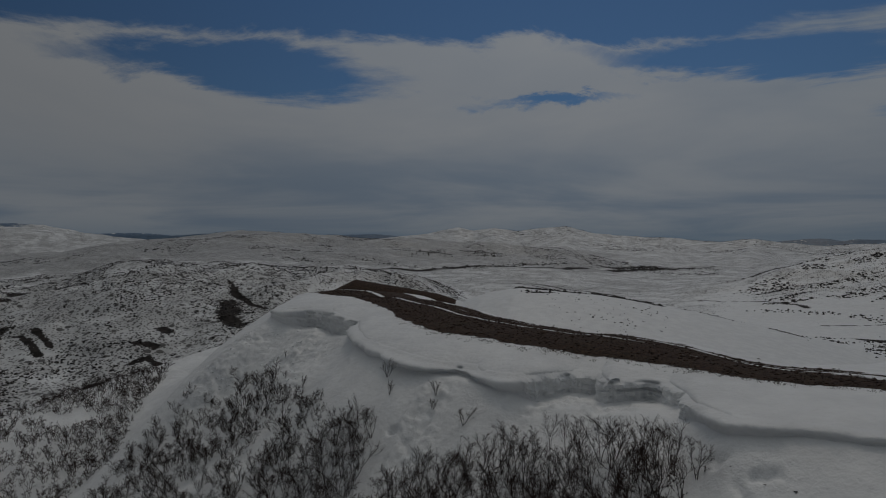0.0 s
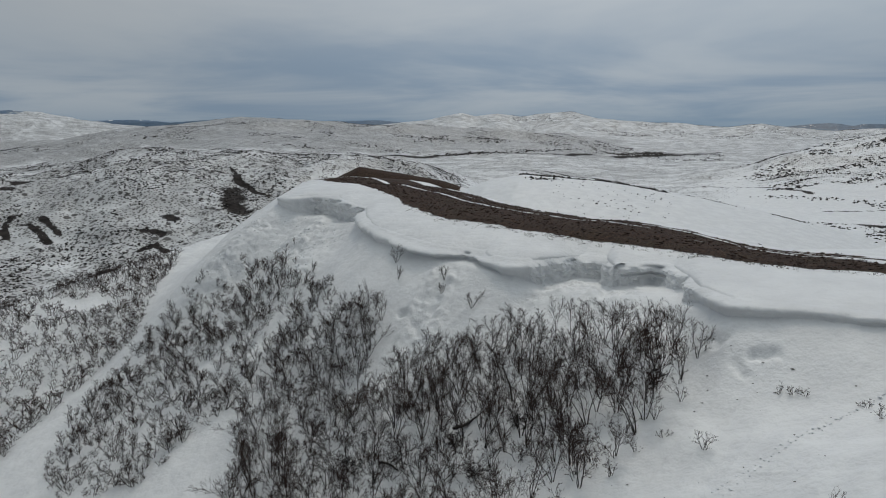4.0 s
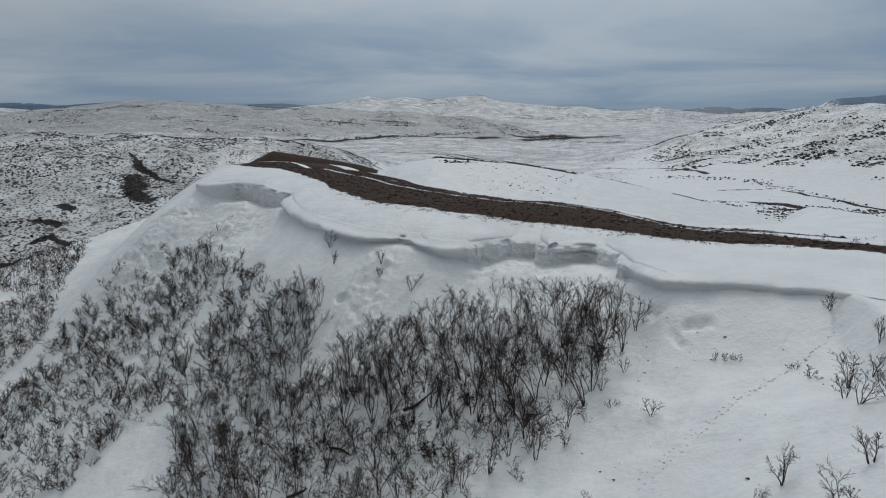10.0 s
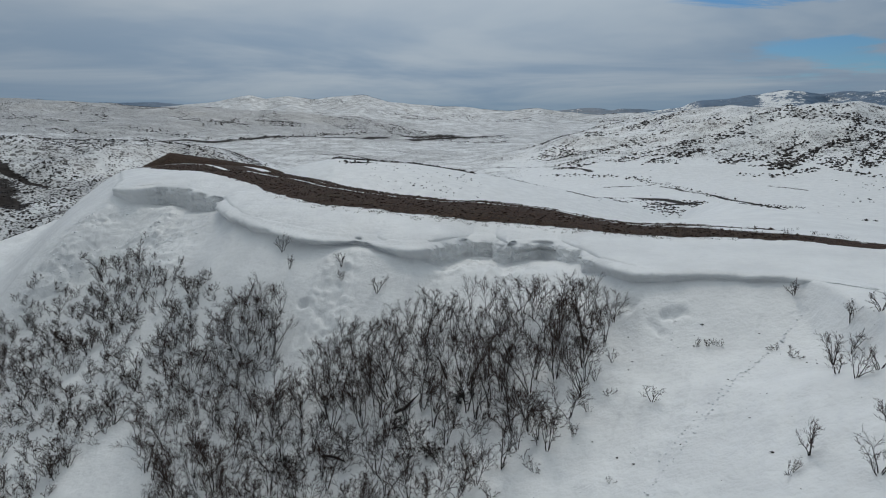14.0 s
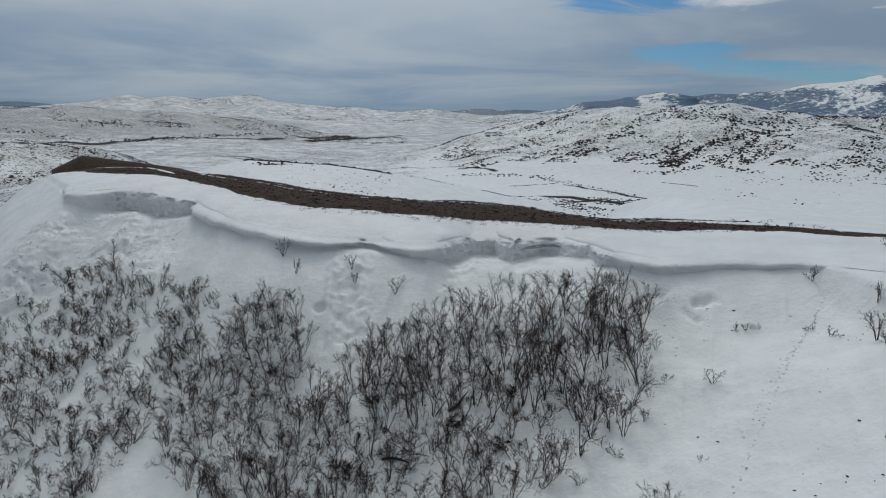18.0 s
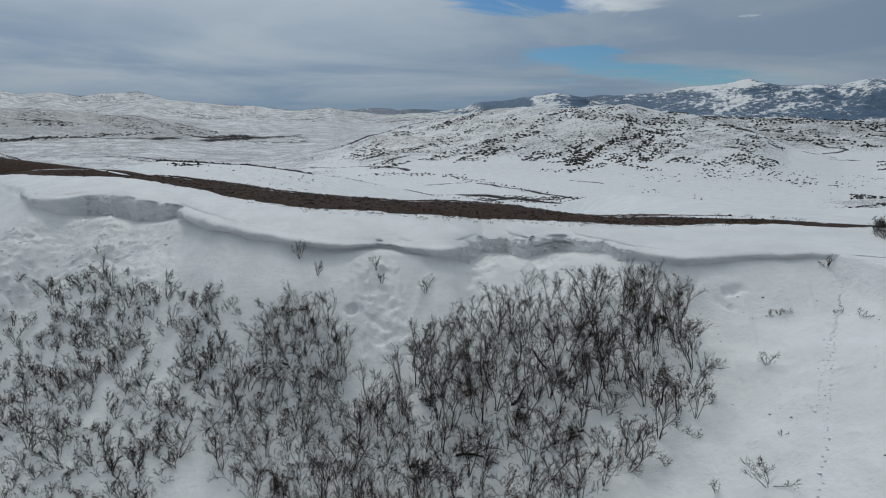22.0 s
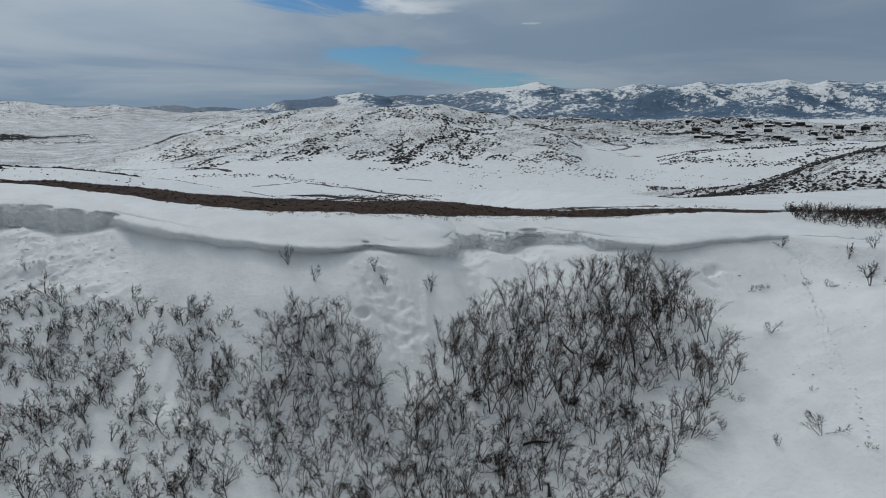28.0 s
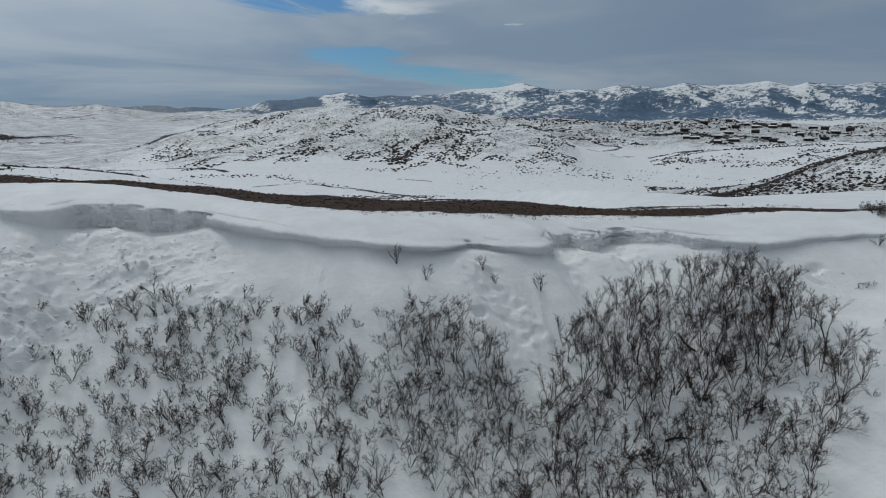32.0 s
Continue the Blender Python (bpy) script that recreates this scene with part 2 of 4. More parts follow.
def snow_material():
    m, k, shader = material("packed_snow", 0.6)
    pos = k.add("ShaderNodeNewGeometry").outputs["Position"]
    n = k.noise(pos, 1.9, 5.0, 0.6)
    k.put(shader.inputs["Base Color"], k.mix(n, (0.74, 0.76, 0.78, 1), (0.86, 0.865, 0.87, 1)))
    k.put(shader.inputs["Specular IOR Level"], 0.25)
    k.put(shader.inputs["Normal"], k.add("ShaderNodeBump", None, Strength=0.5, Distance=0.1, Height=n).outputs[0])
    return m


def bark_material(name, dark, light, scale=6.0):
    m, k, shader = material(name, 0.85)
    pos = k.add("ShaderNodeNewGeometry").outputs["Position"]
    rnd = k.add("ShaderNodeObjectInfo").outputs["Random"]
    n = k.noise(pos, scale, 4.0, 0.6)
    col = k.mix(k.ramp(n, 0.3, 0.7), (*dark, 1), (*light, 1))
    col = k.mix(k.math("MULTIPLY", rnd, 0.2), col, (light[0] * 1.15, light[1] * 0.85, light[2] * 0.75, 1))
    k.put(shader.inputs["Base Color"], col)
    k.put(shader.inputs["Normal"], k.add("ShaderNodeBump", None, Strength=0.5, Distance=0.02, Height=n).outputs[0])
    return m


MAT_GROUND = ground_material()
MAT_SNOW = snow_material()
MAT_BARK = bark_material("grey_bark", (0.0075, 0.0055, 0.0048), (0.031, 0.023, 0.0195))
MAT_TWIG = bark_material("brown_twigs", (0.0150, 0.0073, 0.0053), (0.056, 0.0285, 0.0205), 3.0)
MAT_SAGE = bark_material("sage_twigs", (0.060, 0.055, 0.042), (0.16, 0.145, 0.115), 3.0)
MAT_SCRUB = bark_material("far_scrub", (0.017, 0.0145, 0.013), (0.062, 0.053, 0.047), 0.6)
MAT_LOG = bark_material("wet_dead_wood", (0.012, 0.010, 0.009), (0.05, 0.042, 0.037), 8.0)
MAT_GRASS = bark_material("dead_grass", (0.016, 0.009, 0.006), (0.085, 0.046, 0.029), 5.0)

# ---------------------------------------------------------------- the lie of the land
def lattice(ix, iy, seed):
    h = (ix.astype(np.int64) * 374761393 + iy.astype(np.int64) * 668265263 + seed * 974634543) & 0xFFFFFFFF
    h = ((h ^ (h >> 13)) * 1274126177) & 0xFFFFFFFF
    return ((h ^ (h >> 16)) & 0xFFFF) / 65535.0


def value_noise(x, y, seed=0):
    ix, iy = np.floor(x), np.floor(y)
    fx, fy = x - ix, y - iy
    fx, fy = fx * fx * fx * (fx * (fx * 6 - 15) + 10), fy * fy * fy * (fy * (fy * 6 - 15) + 10)
    a, b = lattice(ix, iy, seed), lattice(ix + 1, iy, seed)
    c, d = lattice(ix, iy + 1, seed), lattice(ix + 1, iy + 1, seed)
    return (a + (b - a) * fx) * (1 - fy) + (c + (d - c) * fx) * fy - 0.5


def fbm(x, y, size, octaves=4, seed=0, gain=0.5):
    total, amp, f = 0.0, 1.0, 1.0 / size
    for o in range(octaves):
        total = total + amp * value_noise(x * f + 17.3 * o, y * f - 9.1 * o, seed + o)
        amp, f = amp * gain, f * 2.03
    return total


def ridged(x, y, size, octaves=4, seed=0):
    total, amp, f = 0.0, 1.0, 1.0 / size
    for o in range(octaves):
        total = total + amp * (0.5 - 2 * np.abs(value_noise(x * f + 5.7 * o, y * f + 3.3 * o, seed + o)))
        amp, f = amp * 0.5, f * 2.1
    return total


def step(v, lo, hi):
    t = np.clip((v - lo) / (hi - lo), 0, 1)
    return t * t * (3 - 2 * t)


def table(text):
    """'a:b a:b' as two arrays."""
    return np.array([[float(v) for v in pair.split(":")] for pair in text.split()]).T


# plan of the cornice's edge (x: y) with its two broken bays, and the height of the edge
LIP = table("-150:250 -110:184 -90:150 -80:135 -62:110 -55:100 -51:99 -48:102.5 -44:102 -40:98.5 -37:97 -34:96.3 -30.8:91.8 -28:88 -25:85 -21.5:82.3 -17:79.8 -12:77.6 -8:76.6 -5.5:77.4 -3.2:77.0 -1.5:75.4 1.2:74.2 2.8:73.9 4.6:75 6.8:78.2 8.6:80.2 11.2:80.4 12.4:78 13.2:76.2 14.6:77.6 17:78.6 19.4:77.4 21.5:73.6 23.6:67.6 27:62.6 33:61.2 39:59 43:55 47:48 52:36 58:20 70:-20")
SMOOTH_LIP = table("-150:250 -110:184 -90:150 -80:135 -62:110 -55:100 -40:96 -31:91.5 -25:85 -17:79.8 -8:76 4:73.4 14:71.5 20:69 24:66 27:62.8 33:61.2 39:59 43:55 47:48 52:36 58:20 70:-20")
LIP_Z = table("-150:13 -110:17.6 -85:18.6 -54:19.1 -44:19.0 -38:18.3 -31:17.7 -22:16.5 -10:15.6 0:15.1 12:15.5 24:15.7 33:16.3 40:16.9 50:17.2 70:18")
SCARP = table("-62:0.1 -54:1.0 -48:2.9 -40:3.0 -37:2.5 -34.5:2.0 -32:1.3 -29:0.8 -24:0.45 -12:0.3 -7:0.4 -2:0.5 3:0.75 6:2.5 18:2.4 22:1.4 26:0.4 36:0.2 42:0.02 50:0")
RISE = table("-110:1.2 -60:1.6 -35:1.9 -20:2.7 -5:3.2 5:3.0 14:2.2 22:1.5 30:0.8 40:0.4 50:0.2")
FACE = (6.28, 7.47, 13.51, 2.5, -2.34, 4.04, 2.04, -3.46, 1.6)


def lip_distance(x, y):
    """About how far behind (+) or in front (-) of the cornice's edge a place lies."""
    wob = 0.2 * fbm(x, y, 4.0, 2, 40)
    yl = np.interp(x, *LIP) + wob
    lean = np.interp(x, [-150, -60, -50, 25, 40, 50, 70], [0.52, 0.55, 0.85, 0.9, 0.7, 0.42, 0.35])
    return (y - yl) * lean


def face_height(x, y):
    """The steep snow slope below the cornice."""
    xc, yc = np.clip(x, -64, 44), np.clip(y, 26, 112)
    u, v = xc / 40, (yc - 60) / 30
    c = FACE
    z = c[0] + c[1] * u + c[2] * v + c[3] * u * u + c[4] * u * v + c[5] * v * v + c[6] * u ** 3 + c[7] * u * u * v + c[8] * u * v * v
    z = z + 0.16 * np.maximum(x - 44, 0) - 0.34 * np.maximum(26 - y, 0) * step(x, 40, -10) - 0.2 * np.maximum(26 - y, 0)
    spur = 1.0 + 0.125 * (y - 95) - 0.62 * np.maximum(-103 - x, 0) - 0.004 * np.maximum(70 - y, 0) ** 2
    z = z + (spur - z) * step(-x, 58, 90)
    return z + 0.35 * fbm(x, y, 9.0, 4, 3) + 0.16 * fbm(x, y, 1.9, 3, 9)


def top_height(x, y, d):
    """The snow bench behind the edge, and its fall to the valley behind."""
    mean = (y - np.interp(x, LIP_X, LIP_MEAN)) * np.interp(x, [-150, -60, -50, 25, 40, 50, 70], [0.52, 0.55, 0.85, 0.9, 0.7, 0.42, 0.35])
    d = d + (np.maximum(mean, 0) - d) * step(d, 1.5, 8)
    z = np.interp(x, *LIP_Z) + np.interp(x, *RISE) * (1 - np.exp(-np.maximum(d, 0) / 5.5))
    back = np.maximum(d - np.interp(x, [-110, -70, -45, -20, -4, 10, 28], [9, 10, 12, 15, 12, 11.5, 11.5]), 0)
    tail = np.maximum(back - 20, 0)
    z = z - np.where(back < 8.9, 0.0062 * back ** 2, 0.491 + 0.11 * (back - 8.9)) - np.where(tail < 25, 0.0062 * tail ** 2, 3.875 + 0.31 * (tail - 25))
    z = z - 0.0034 * np.maximum(np.hypot(x, y) - 158, 0) ** 2 * step(-x, 15, 40)
    return z + 0.28 * fbm(x, y, 14.0, 3, 5) + 0.05 * fbm(x, y, 1.5, 2, 8)


def rubble(x, y, d):
    """Broken slabs that lie below the bays of the cornice."""
    left = step(-x, 28, 35) * step(x, -60, -54) * step(d, -19, -12) * step(-d, 0.8, 3)
    bay = step(x, 3.5, 6) * step(-x, -20, -15) * step(d, -9, -5) * step(-d, 0.8, 2.5)
    tongue = step(-np.abs(x + 5.5 + 0.1 * (y - 70)), -3.4, -1.8) * step(d, -15, -12) * step(-d, 1, 3)
    return np.maximum(np.maximum(1.35 * left * (0.45 + 0.55 * step(fbm(x, y, 7, 3, 61), -0.15, 0.2)), bay), tongue)


def blocks(x, y, size, seed):
    """Angular tilted slabs with sunk joints, as heights from 0 to 1."""
    x, y = x / size, y / size
    ix, iy = np.floor(x).astype(int), np.floor(y).astype(int)
    near_one, next_one, tall = np.full(x.shape, 9.0), np.full(x.shape, 9.0), np.zeros(x.shape)
    for a in (-1, 0, 1):
        for b in (-1, 0, 1):
            cx, cy = ix + a, iy + b
            dx, dy = x - cx - lattice(cx, cy, seed), y - cy - lattice(cx, cy, seed + 1)
            dist = np.maximum(np.abs(dx + 0.4 * dy), np.abs(dy - 0.4 * dx))
            first = dist < near_one
            next_one = np.where(first, near_one, np.minimum(next_one, dist))
            tilt = lattice(cx, cy, seed + 2) ** 2 + 0.7 * dx * (lattice(cx, cy, seed + 3) - 0.5)
            tall, near_one = np.where(first, tilt, tall), np.where(first, dist, near_one)
    return tall * step(next_one - near_one, 0.0, 0.3)


# melted hollows in the slope: x, y, half sizes, depth
HOLLOWS = ((30.3, 57.8, 1.0, 0.5, 0.45), (26.4, 60.6, 1.2, 0.5, 0.4), (28.2, 56.8, 0.7, 0.35, 0.3), (-8.5, 67.2, 0.7, 0.4, 0.6))


def near_parts(x, y):
    """The slope in front, the bench behind, and the distance from the edge."""
    d = lip_distance(x, y)
    f, g = face_height(x, y), top_height(x, y, d)
    steep = g - 1.35 * np.maximum(-d, 0) - 1.0
    rounded = 0.5 * (f + steep + np.hypot(f - steep, 4.5)) - 0.6
    f = f + (rounded - f) * step(-x, 47, 56)
    ds = np.minimum((y - np.interp(x, *SMOOTH_LIP)) * np.interp(x, [-60, -50, 25, 40], [0.55, 0.85, 0.9, 0.7]), 6.0)
    ds = np.where(ds > 0, 0.22 * ds, ds)
    apron = np.interp(x, *LIP_Z) - np.interp(x, *SCARP) - 0.3 + 0.62 * ds - 0.004 * np.minimum(ds, 0) ** 2
    apron = np.minimum(apron, g - 0.5) + 0.25 * fbm(x, y, 6.0, 3, 13)
    f = f + np.maximum(apron - f, 0) * step(d, -26, -6)
    f = f - np.maximum(f - apron, 0) * step(d, -14, -1.5) * wedge(x, -50, 41, 2)
    # runnels down the fall line, and fallen slabs
    f = f + 0.16 * ridged(x * 1.0 - 0.35 * y, 0.12 * y, 1.6, 3, 55) * step(d, -30, -14) * step(-d, 1, 4)
    heap = rubble(x, y, d)
    on = heap > 0.02
    if on.any():
        xo, yo = x[on], y[on]
        f[on] = f[on] + heap[on] * (0.24 * blocks(xo + 0.3 * yo, yo - 0.2 * xo, 1.6, 500) + 0.24 * blocks(xo, yo, 0.9, 510) + 0.5 * fbm(xo, 0.6 * yo, 2.6, 4, 73, 0.62) + 0.3 * ridged(xo, yo, 1.2, 3, 75) - 0.1)
    wx, wy = x + 1.2 * fbm(x, y, 1.6, 3, 81), y + 1.2 * fbm(x, y, 1.6, 3, 84)
    for cx, cy, a, b, deep in HOLLOWS:
        f = f - deep * np.exp(-(((wx - cx) / a) ** 2 + ((wy - cy) / b) ** 2) ** 3)
    return np.minimum(f, g - 0.02), g, d


def near_height(x, y):
    low, g, d = near_parts(x, y)
    return low + (g - low) * step(d, 0.45, 1.05), d


# crest lines of the country round about: bearing in degrees: height, then distance, breadth in front and behind, roughness
CRESTS = (
    ("mountains", "-30:-20 0:20 2:40 7.7:86 9:116 10.8:124 11.8:138 12.8:150 13.8:166 15:176 16.0:165 17.2:152 18.2:160 19.3:164 22.5:160 24.7:190 27:208 29.4:236 31.4:205 35.3:196 37:222 38.5:212 39.9:200 42:223 44:203 46:206 47.7:222 49.2:200 50.2:221 52:196 54:206 58:190 64:210 72:150", 4250, 800, 500, 58.0),
    ("blue_range", "-75:90 -62:120 -56:138 -50:143 -44:139 -38:134 -33:139 -30:122 -26:50 -8:40 -2:80 1:104 4:98 8:60", 4520, 180, 120, 14.0),
    ("white_hills", "-75:60 -62:150 -59.4:152 -57.4:143 -55:112 -52.4:92 -48:60 -40:60 -33.5:90 -28.9:115 -27.5:131 -26.1:140 -24.9:120 -23.2:137 -21.3:119 -19.3:134 -17.3:143 -15.3:111 -12.3:90 -9:85 -5.5:66 -3.2:82 -1.1:60 1.6:44 3.9:54 7.1:61 10:50 14:20 24:5", 3500, 900, 500, 16.0),
    ("grey_hill", "-75:-30 -62:-6 -59.5:3 -56:26 -52.2:54 -48.3:64 -44.2:82 -42.5:85 -39.9:81 -35.4:72 -31:66 -26.3:55 -21.7:47 -17.2:32 -12.8:0 -8:-18", 2100, 850, 500, 12.0),
    ("scrub_hill", "-8:-22 -2.6:-8 -0.6:4 2.7:20 5.2:29 8.7:39 12.3:45 14.1:42 16.8:43 20.5:48 22.8:40 25.1:34 27.8:22 30.6:6 32.4:-10 36:-22", 950, 230, 420, 7.0),
    ("low_hills", "10:-40 16:0 20:25 24.2:31 31:30 35.4:22 38.8:25 41.7:31 43.7:28 47.6:23 51.2:16 53.5:23 60:28 72:20", 1700, 520, 400, 9.0),
    ("spur", "36:-30 40:-14 44:-4 50:2 60:8 74:8", 900, 200, 300, 6.0),
    ("dark_slope", "30:-36 33.8:-30 38:-22 40.4:-17 42.5:-13.5 44.5:-8.5 46.5:-2 48.3:5 50.8:12 52.3:15 56:20 64:30 74:34", 450, 170, 120, 4.0),
    ("gully_hill", "-80:-20 -66:-8 -58.7:0 -54:7 -51.2:19 -48.8:20.5 -46.1:18.5 -44.2:17 -40:16 -37:12.7 -33.5:11.6 -30.8:8 -28.9:5.5 -27.1:0.7 -25.2:-9 -23.4:-19 -21:-27", 690, 340, 260, 9.0),
    ("finger", "-34:-40 -32:8 -30.9:14.5 -28.7:19.2 -25.1:16.6 -21.3:13.7 -19.3:10.8 -16:-8", 250, 50, 22, 0.6),
    ("terrace", "-36:-40 -25:-8 -20:5 -17:9 -14.5:7.6 -10.5:5.2 -5.9:0.3 -3:-2.6 0:-7 2:-9.5 4.7:-13.6 8.6:-20 13:-27", 395, 170, 60, 0.8),
)


def far_height(x, y):
    r, az = np.hypot(x, y), np.degrees(np.arctan2(x, y))
    valley = -26 - 34 * step(-az, 30, 50) * step(-r, -900, -500) + 18 * step(r, 1000, 2600)
    valley = valley + 3.0 * fbm(x, y, 160, 4, 11)
    z = valley.copy()
    for i, (_, crest, dist, front, behind, rough) in enumerate(CRESTS):
        ha, hz = table(crest)
        bend = dist * (1 + (0.09 if dist > 430 else 0.0) * fbm(x, y, dist * 0.3, 2, 90 + i))
        h = np.interp(az, ha, hz) - valley
        q = (r - bend) / np.where(r < bend, front, behind)
        on = (h > 0.5) & (np.abs(q) < 2.6)
        if not on.any():
            continue
        xs, ys, qs = x[on], y[on], q[on]
        shape = np.exp(-np.abs(qs) ** (2.0 if front > 200 else 1.8) * 1.4)
        flank = np.abs(qs) * np.exp(-qs * qs)
        size = {"mountains": 440, "blue_range": 300, "white_hills": 330, "grey_hill": 260}.get(_, 90)
        carve = rough * (1.4 * ridged(xs, ys, size, 5, 120 + 7 * i) * ((0.08 if dist > 4000 else 0.25) + flank * 2.2) + 0.5 * fbm(xs, ys, size * 0.35, 3, 170 + i) * flank * 2)
        if dist > 4000:
            carve = np.minimum(carve, 15.0)
        layer = valley[on] + h[on] * shape + carve * np.clip(h[on] / 30, 0, 1) * shape
        z[on] = np.maximum(z[on], layer)
    return z


def height(x, y):
    x, y = np.atleast_1d(np.asarray(x, float)), np.atleast_1d(np.asarray(y, float))
    r = np.hypot(x, y)
    near, close = np.full(x.shape, -500.0), r < 300
    if close.any():
        near[close] = near_height(x[close], y[close])[0]
    far = far_height(x, y)
    out = step(r, 190, 260)
    near = near - 90 * out * out
    return np.where((r < 300) & (near > far - 12 * step(-r, -120, -60)), near, far)


def wedge(v, lo, hi, soft):
    return step(v, lo - soft, lo + soft) * step(-v, -hi - soft, -hi + soft)


STROKES = (
    (14, "-726:1057 -575:1086 -492:1194 -396:1298 -337:1431 -198:1960"), (20, "-350:1420 -290:1600"),
    (4, "-419:927 -360:936 -328:944 -264:902 -172:836 -130:740"), 
    (5, "60:500 82:478 104:455 128:426 165:385 198:360"),
    (3, "-71:767 -3:714 30:660"), (2.5, "41:558 97:595"), (2.5, "164:579 184:549"), (5, "581:876 639:900 674:932 693:1022"),
    (9, "-342:369 -320:354 -304:344 -283:335"), (4, "-375:405 -340:382 -318:372 -300:366"), (5, "-325:300 -316:298"), (4, "-320:281 -305:279"), (4, "-304:260 -299:268"), (3, "-293:272 -279:268"), (4, "-299:232 -293:237"), (3, "-385:415 -350:390"),
    (3.6, "-115:376 -98:380 -72:387 -48:391 -40:393"), (1.3, "-30:391 -21:392 0:393 17:393 34:391"), (2.4, "-101:360 -91:369"), (5, "-336:602 -324:609 -308:617 -292:625 -275:633"), (11, "262:352 290:320 320:287 339:265"), (6, "-510:312 -477:329"), (5, "-485:284 -472:291"), (3, "-399:255 -364:244"), (3, "-397:262 -368:255"), (3, "-420:262 -390:236"),
    (9, "-1445:1496 -1360:1575 -1280:1639"), (6, "-1180:1700 -1110:1740"),
    (7, "360:800 430:770"), (4, "-900:900 -640:1010"), (5, "560:1010 640:1120"), (14, "-386:1523 -342:1540 -316:1680 -224:1893"), (3, "-348:943 -257:870"), (3.5, "66:450 90:462 118:458"), (2.5, "85:572 116:512 160:395"), (5, "753:1183 690:1160"), (3, "553:790 600:800 560:850"),
    (12, "958:1163 1020:1130 1122:993"), (9, "838:1060 841:1007 904:867"), (8, "816:866 900:930"),
)
GRASS_LO = table("-150:262 -110:200 -82:143 -58:123 -44:112.7 -33.5:105.5 -27:98.6 -18:92 -13.6:89.6 -6:87.3 5:85 12:85.4 19:83.6 25.5:79.8 31:77.8 37:77 44:74 50:70")
GRASS_HI = table("-150:290 -110:215 -90:160 -78:160 -60:157 -48:147 -30:134 -9:125 0:121 6:117 12:110.5 18:106 24:102 30:99 36:95 44:86 50:74")
SNOW_STRIP = table("-90:156 -70:146 -58:136.5 -43:127 -30:119 -18:113 0:107 14:98 26:92")
LIP_X = np.arange(-150.0, 70.5, 1.0)
LIP_MEAN = np.convolve(np.pad(np.interp(LIP_X, *LIP), 12, mode="reflect", reflect_type="odd"), np.hanning(25) / np.hanning(25).sum(), "valid")


def covers(x, y, z):
    """Grass, scrub, conifers, and thin scrub with painted shade at each place, from 0 to 1."""
    r, az = np.hypot(x, y), np.degrees(np.arctan2(x, y))
    d = lip_distance(x, y)
    lo, hi = np.interp(x, *GRASS_LO), np.interp(x, *GRASS_HI)
    wave = 1.1 * fbm(x, y, 5, 4, 21)
    grass = np.where(r < 280, np.minimum(step(y - lo + wave, -1.6, 1.6), step(hi - y + 3 * wave, -3.5, 3.5)), 0.0)
    # snow left lying in strips along the ridge
    strip = np.exp(-((y - np.interp(x, *SNOW_STRIP) - 2.5 * fbm(x, y, 20, 2, 33)) / 1.0) ** 2) * step(-x, -24, 0)
    rows = 0.95 * step(ridged(x * 0.12 + 0.06 * y, y + 0.55 * x, 3.2, 2, 37), 0.42, 0.6) * step(y, hi - 12, hi - 3)
    grass = grass * (1 - strip) * (1 - rows) * (1 - 0.25 * step(fbm(x, y * 1.6, 11, 3, 35), 0.26, 0.45))
    # brown back of the knoll
    kn = wedge(az + 0.03 * (r - 240), -30.6, -19.6, 0.5) * wedge(r, 231, 262, 3)
    grass = np.maximum(grass, kn)
    soil = 0 * x
    # the river, tracks and cut banks: dark lines in the snow
    for wide, line in STROKES:
        px, py = table(line)
        by = (x > px.min() - 3 * wide) & (x < px.max() + 3 * wide) & (y > py.min() - 3 * wide) & (y < py.max() + 3 * wide)
        if not by.any():
            continue
        xs, ys = x[by], y[by]
        xs, ys = xs + 2.2 * wide * fbm(xs, ys, 9 * wide, 3, 301), ys + 2.2 * wide * fbm(xs, ys, 9 * wide, 3, 305)
        near_by = np.full(np.shape(xs), 1e9)
        for x0, y0, x1, y1 in zip(px[:-1], py[:-1], px[1:], py[1:]):
            t = np.clip(((xs - x0) * (x1 - x0) + (ys - y0) * (y1 - y0)) / ((x1 - x0) ** 2 + (y1 - y0) ** 2), 0, 1)
            near_by = np.minimum(near_by, np.hypot(xs - x0 - t * (x1 - x0), ys - y0 - t * (y1 - y0)))
        soil[by] = np.maximum(soil[by], 0.88 * np.exp(-(near_by / wide) ** 2))
    bank = wedge(az, 37, 75, 3) * np.exp(-((r - 405 - 1.2 * (az - 45)) / 40.0) ** 2)
    soil = np.maximum(soil, 0.42 * bank)
    # thin scrub greying the hillsides' snow, plus shade painted over left hills and valley
    thin = 0.03 + 0 * x
    for lo, hi, r0, r1, much in ((-80, -12, 1300, 2600, 0.85), (-80, -24, 300, 950, 0.6), (-1, 31, 730, 1120, 0.36), (22, 80, 1150, 2200, 0.52), (-80, 14, 2400, 4000, 0.46), (36, 80, 290, 540, 0.5), (-36, 2, 850, 2500, 0.5), (-27, -4, 440, 1000, 0.4)):
        thin = np.maximum(thin, much * wedge(az, lo, hi, 3) * wedge(r, r0, r1, 0.08 * r0))
    thin = np.where(r < 280, 0.0, thin)
    # woods on the mountains, with open tops and cleared slopes
    top = step(z, 140, 205)
    meadow = step(ridged(x, y, 170, 4, 47), 0.1, 0.7)
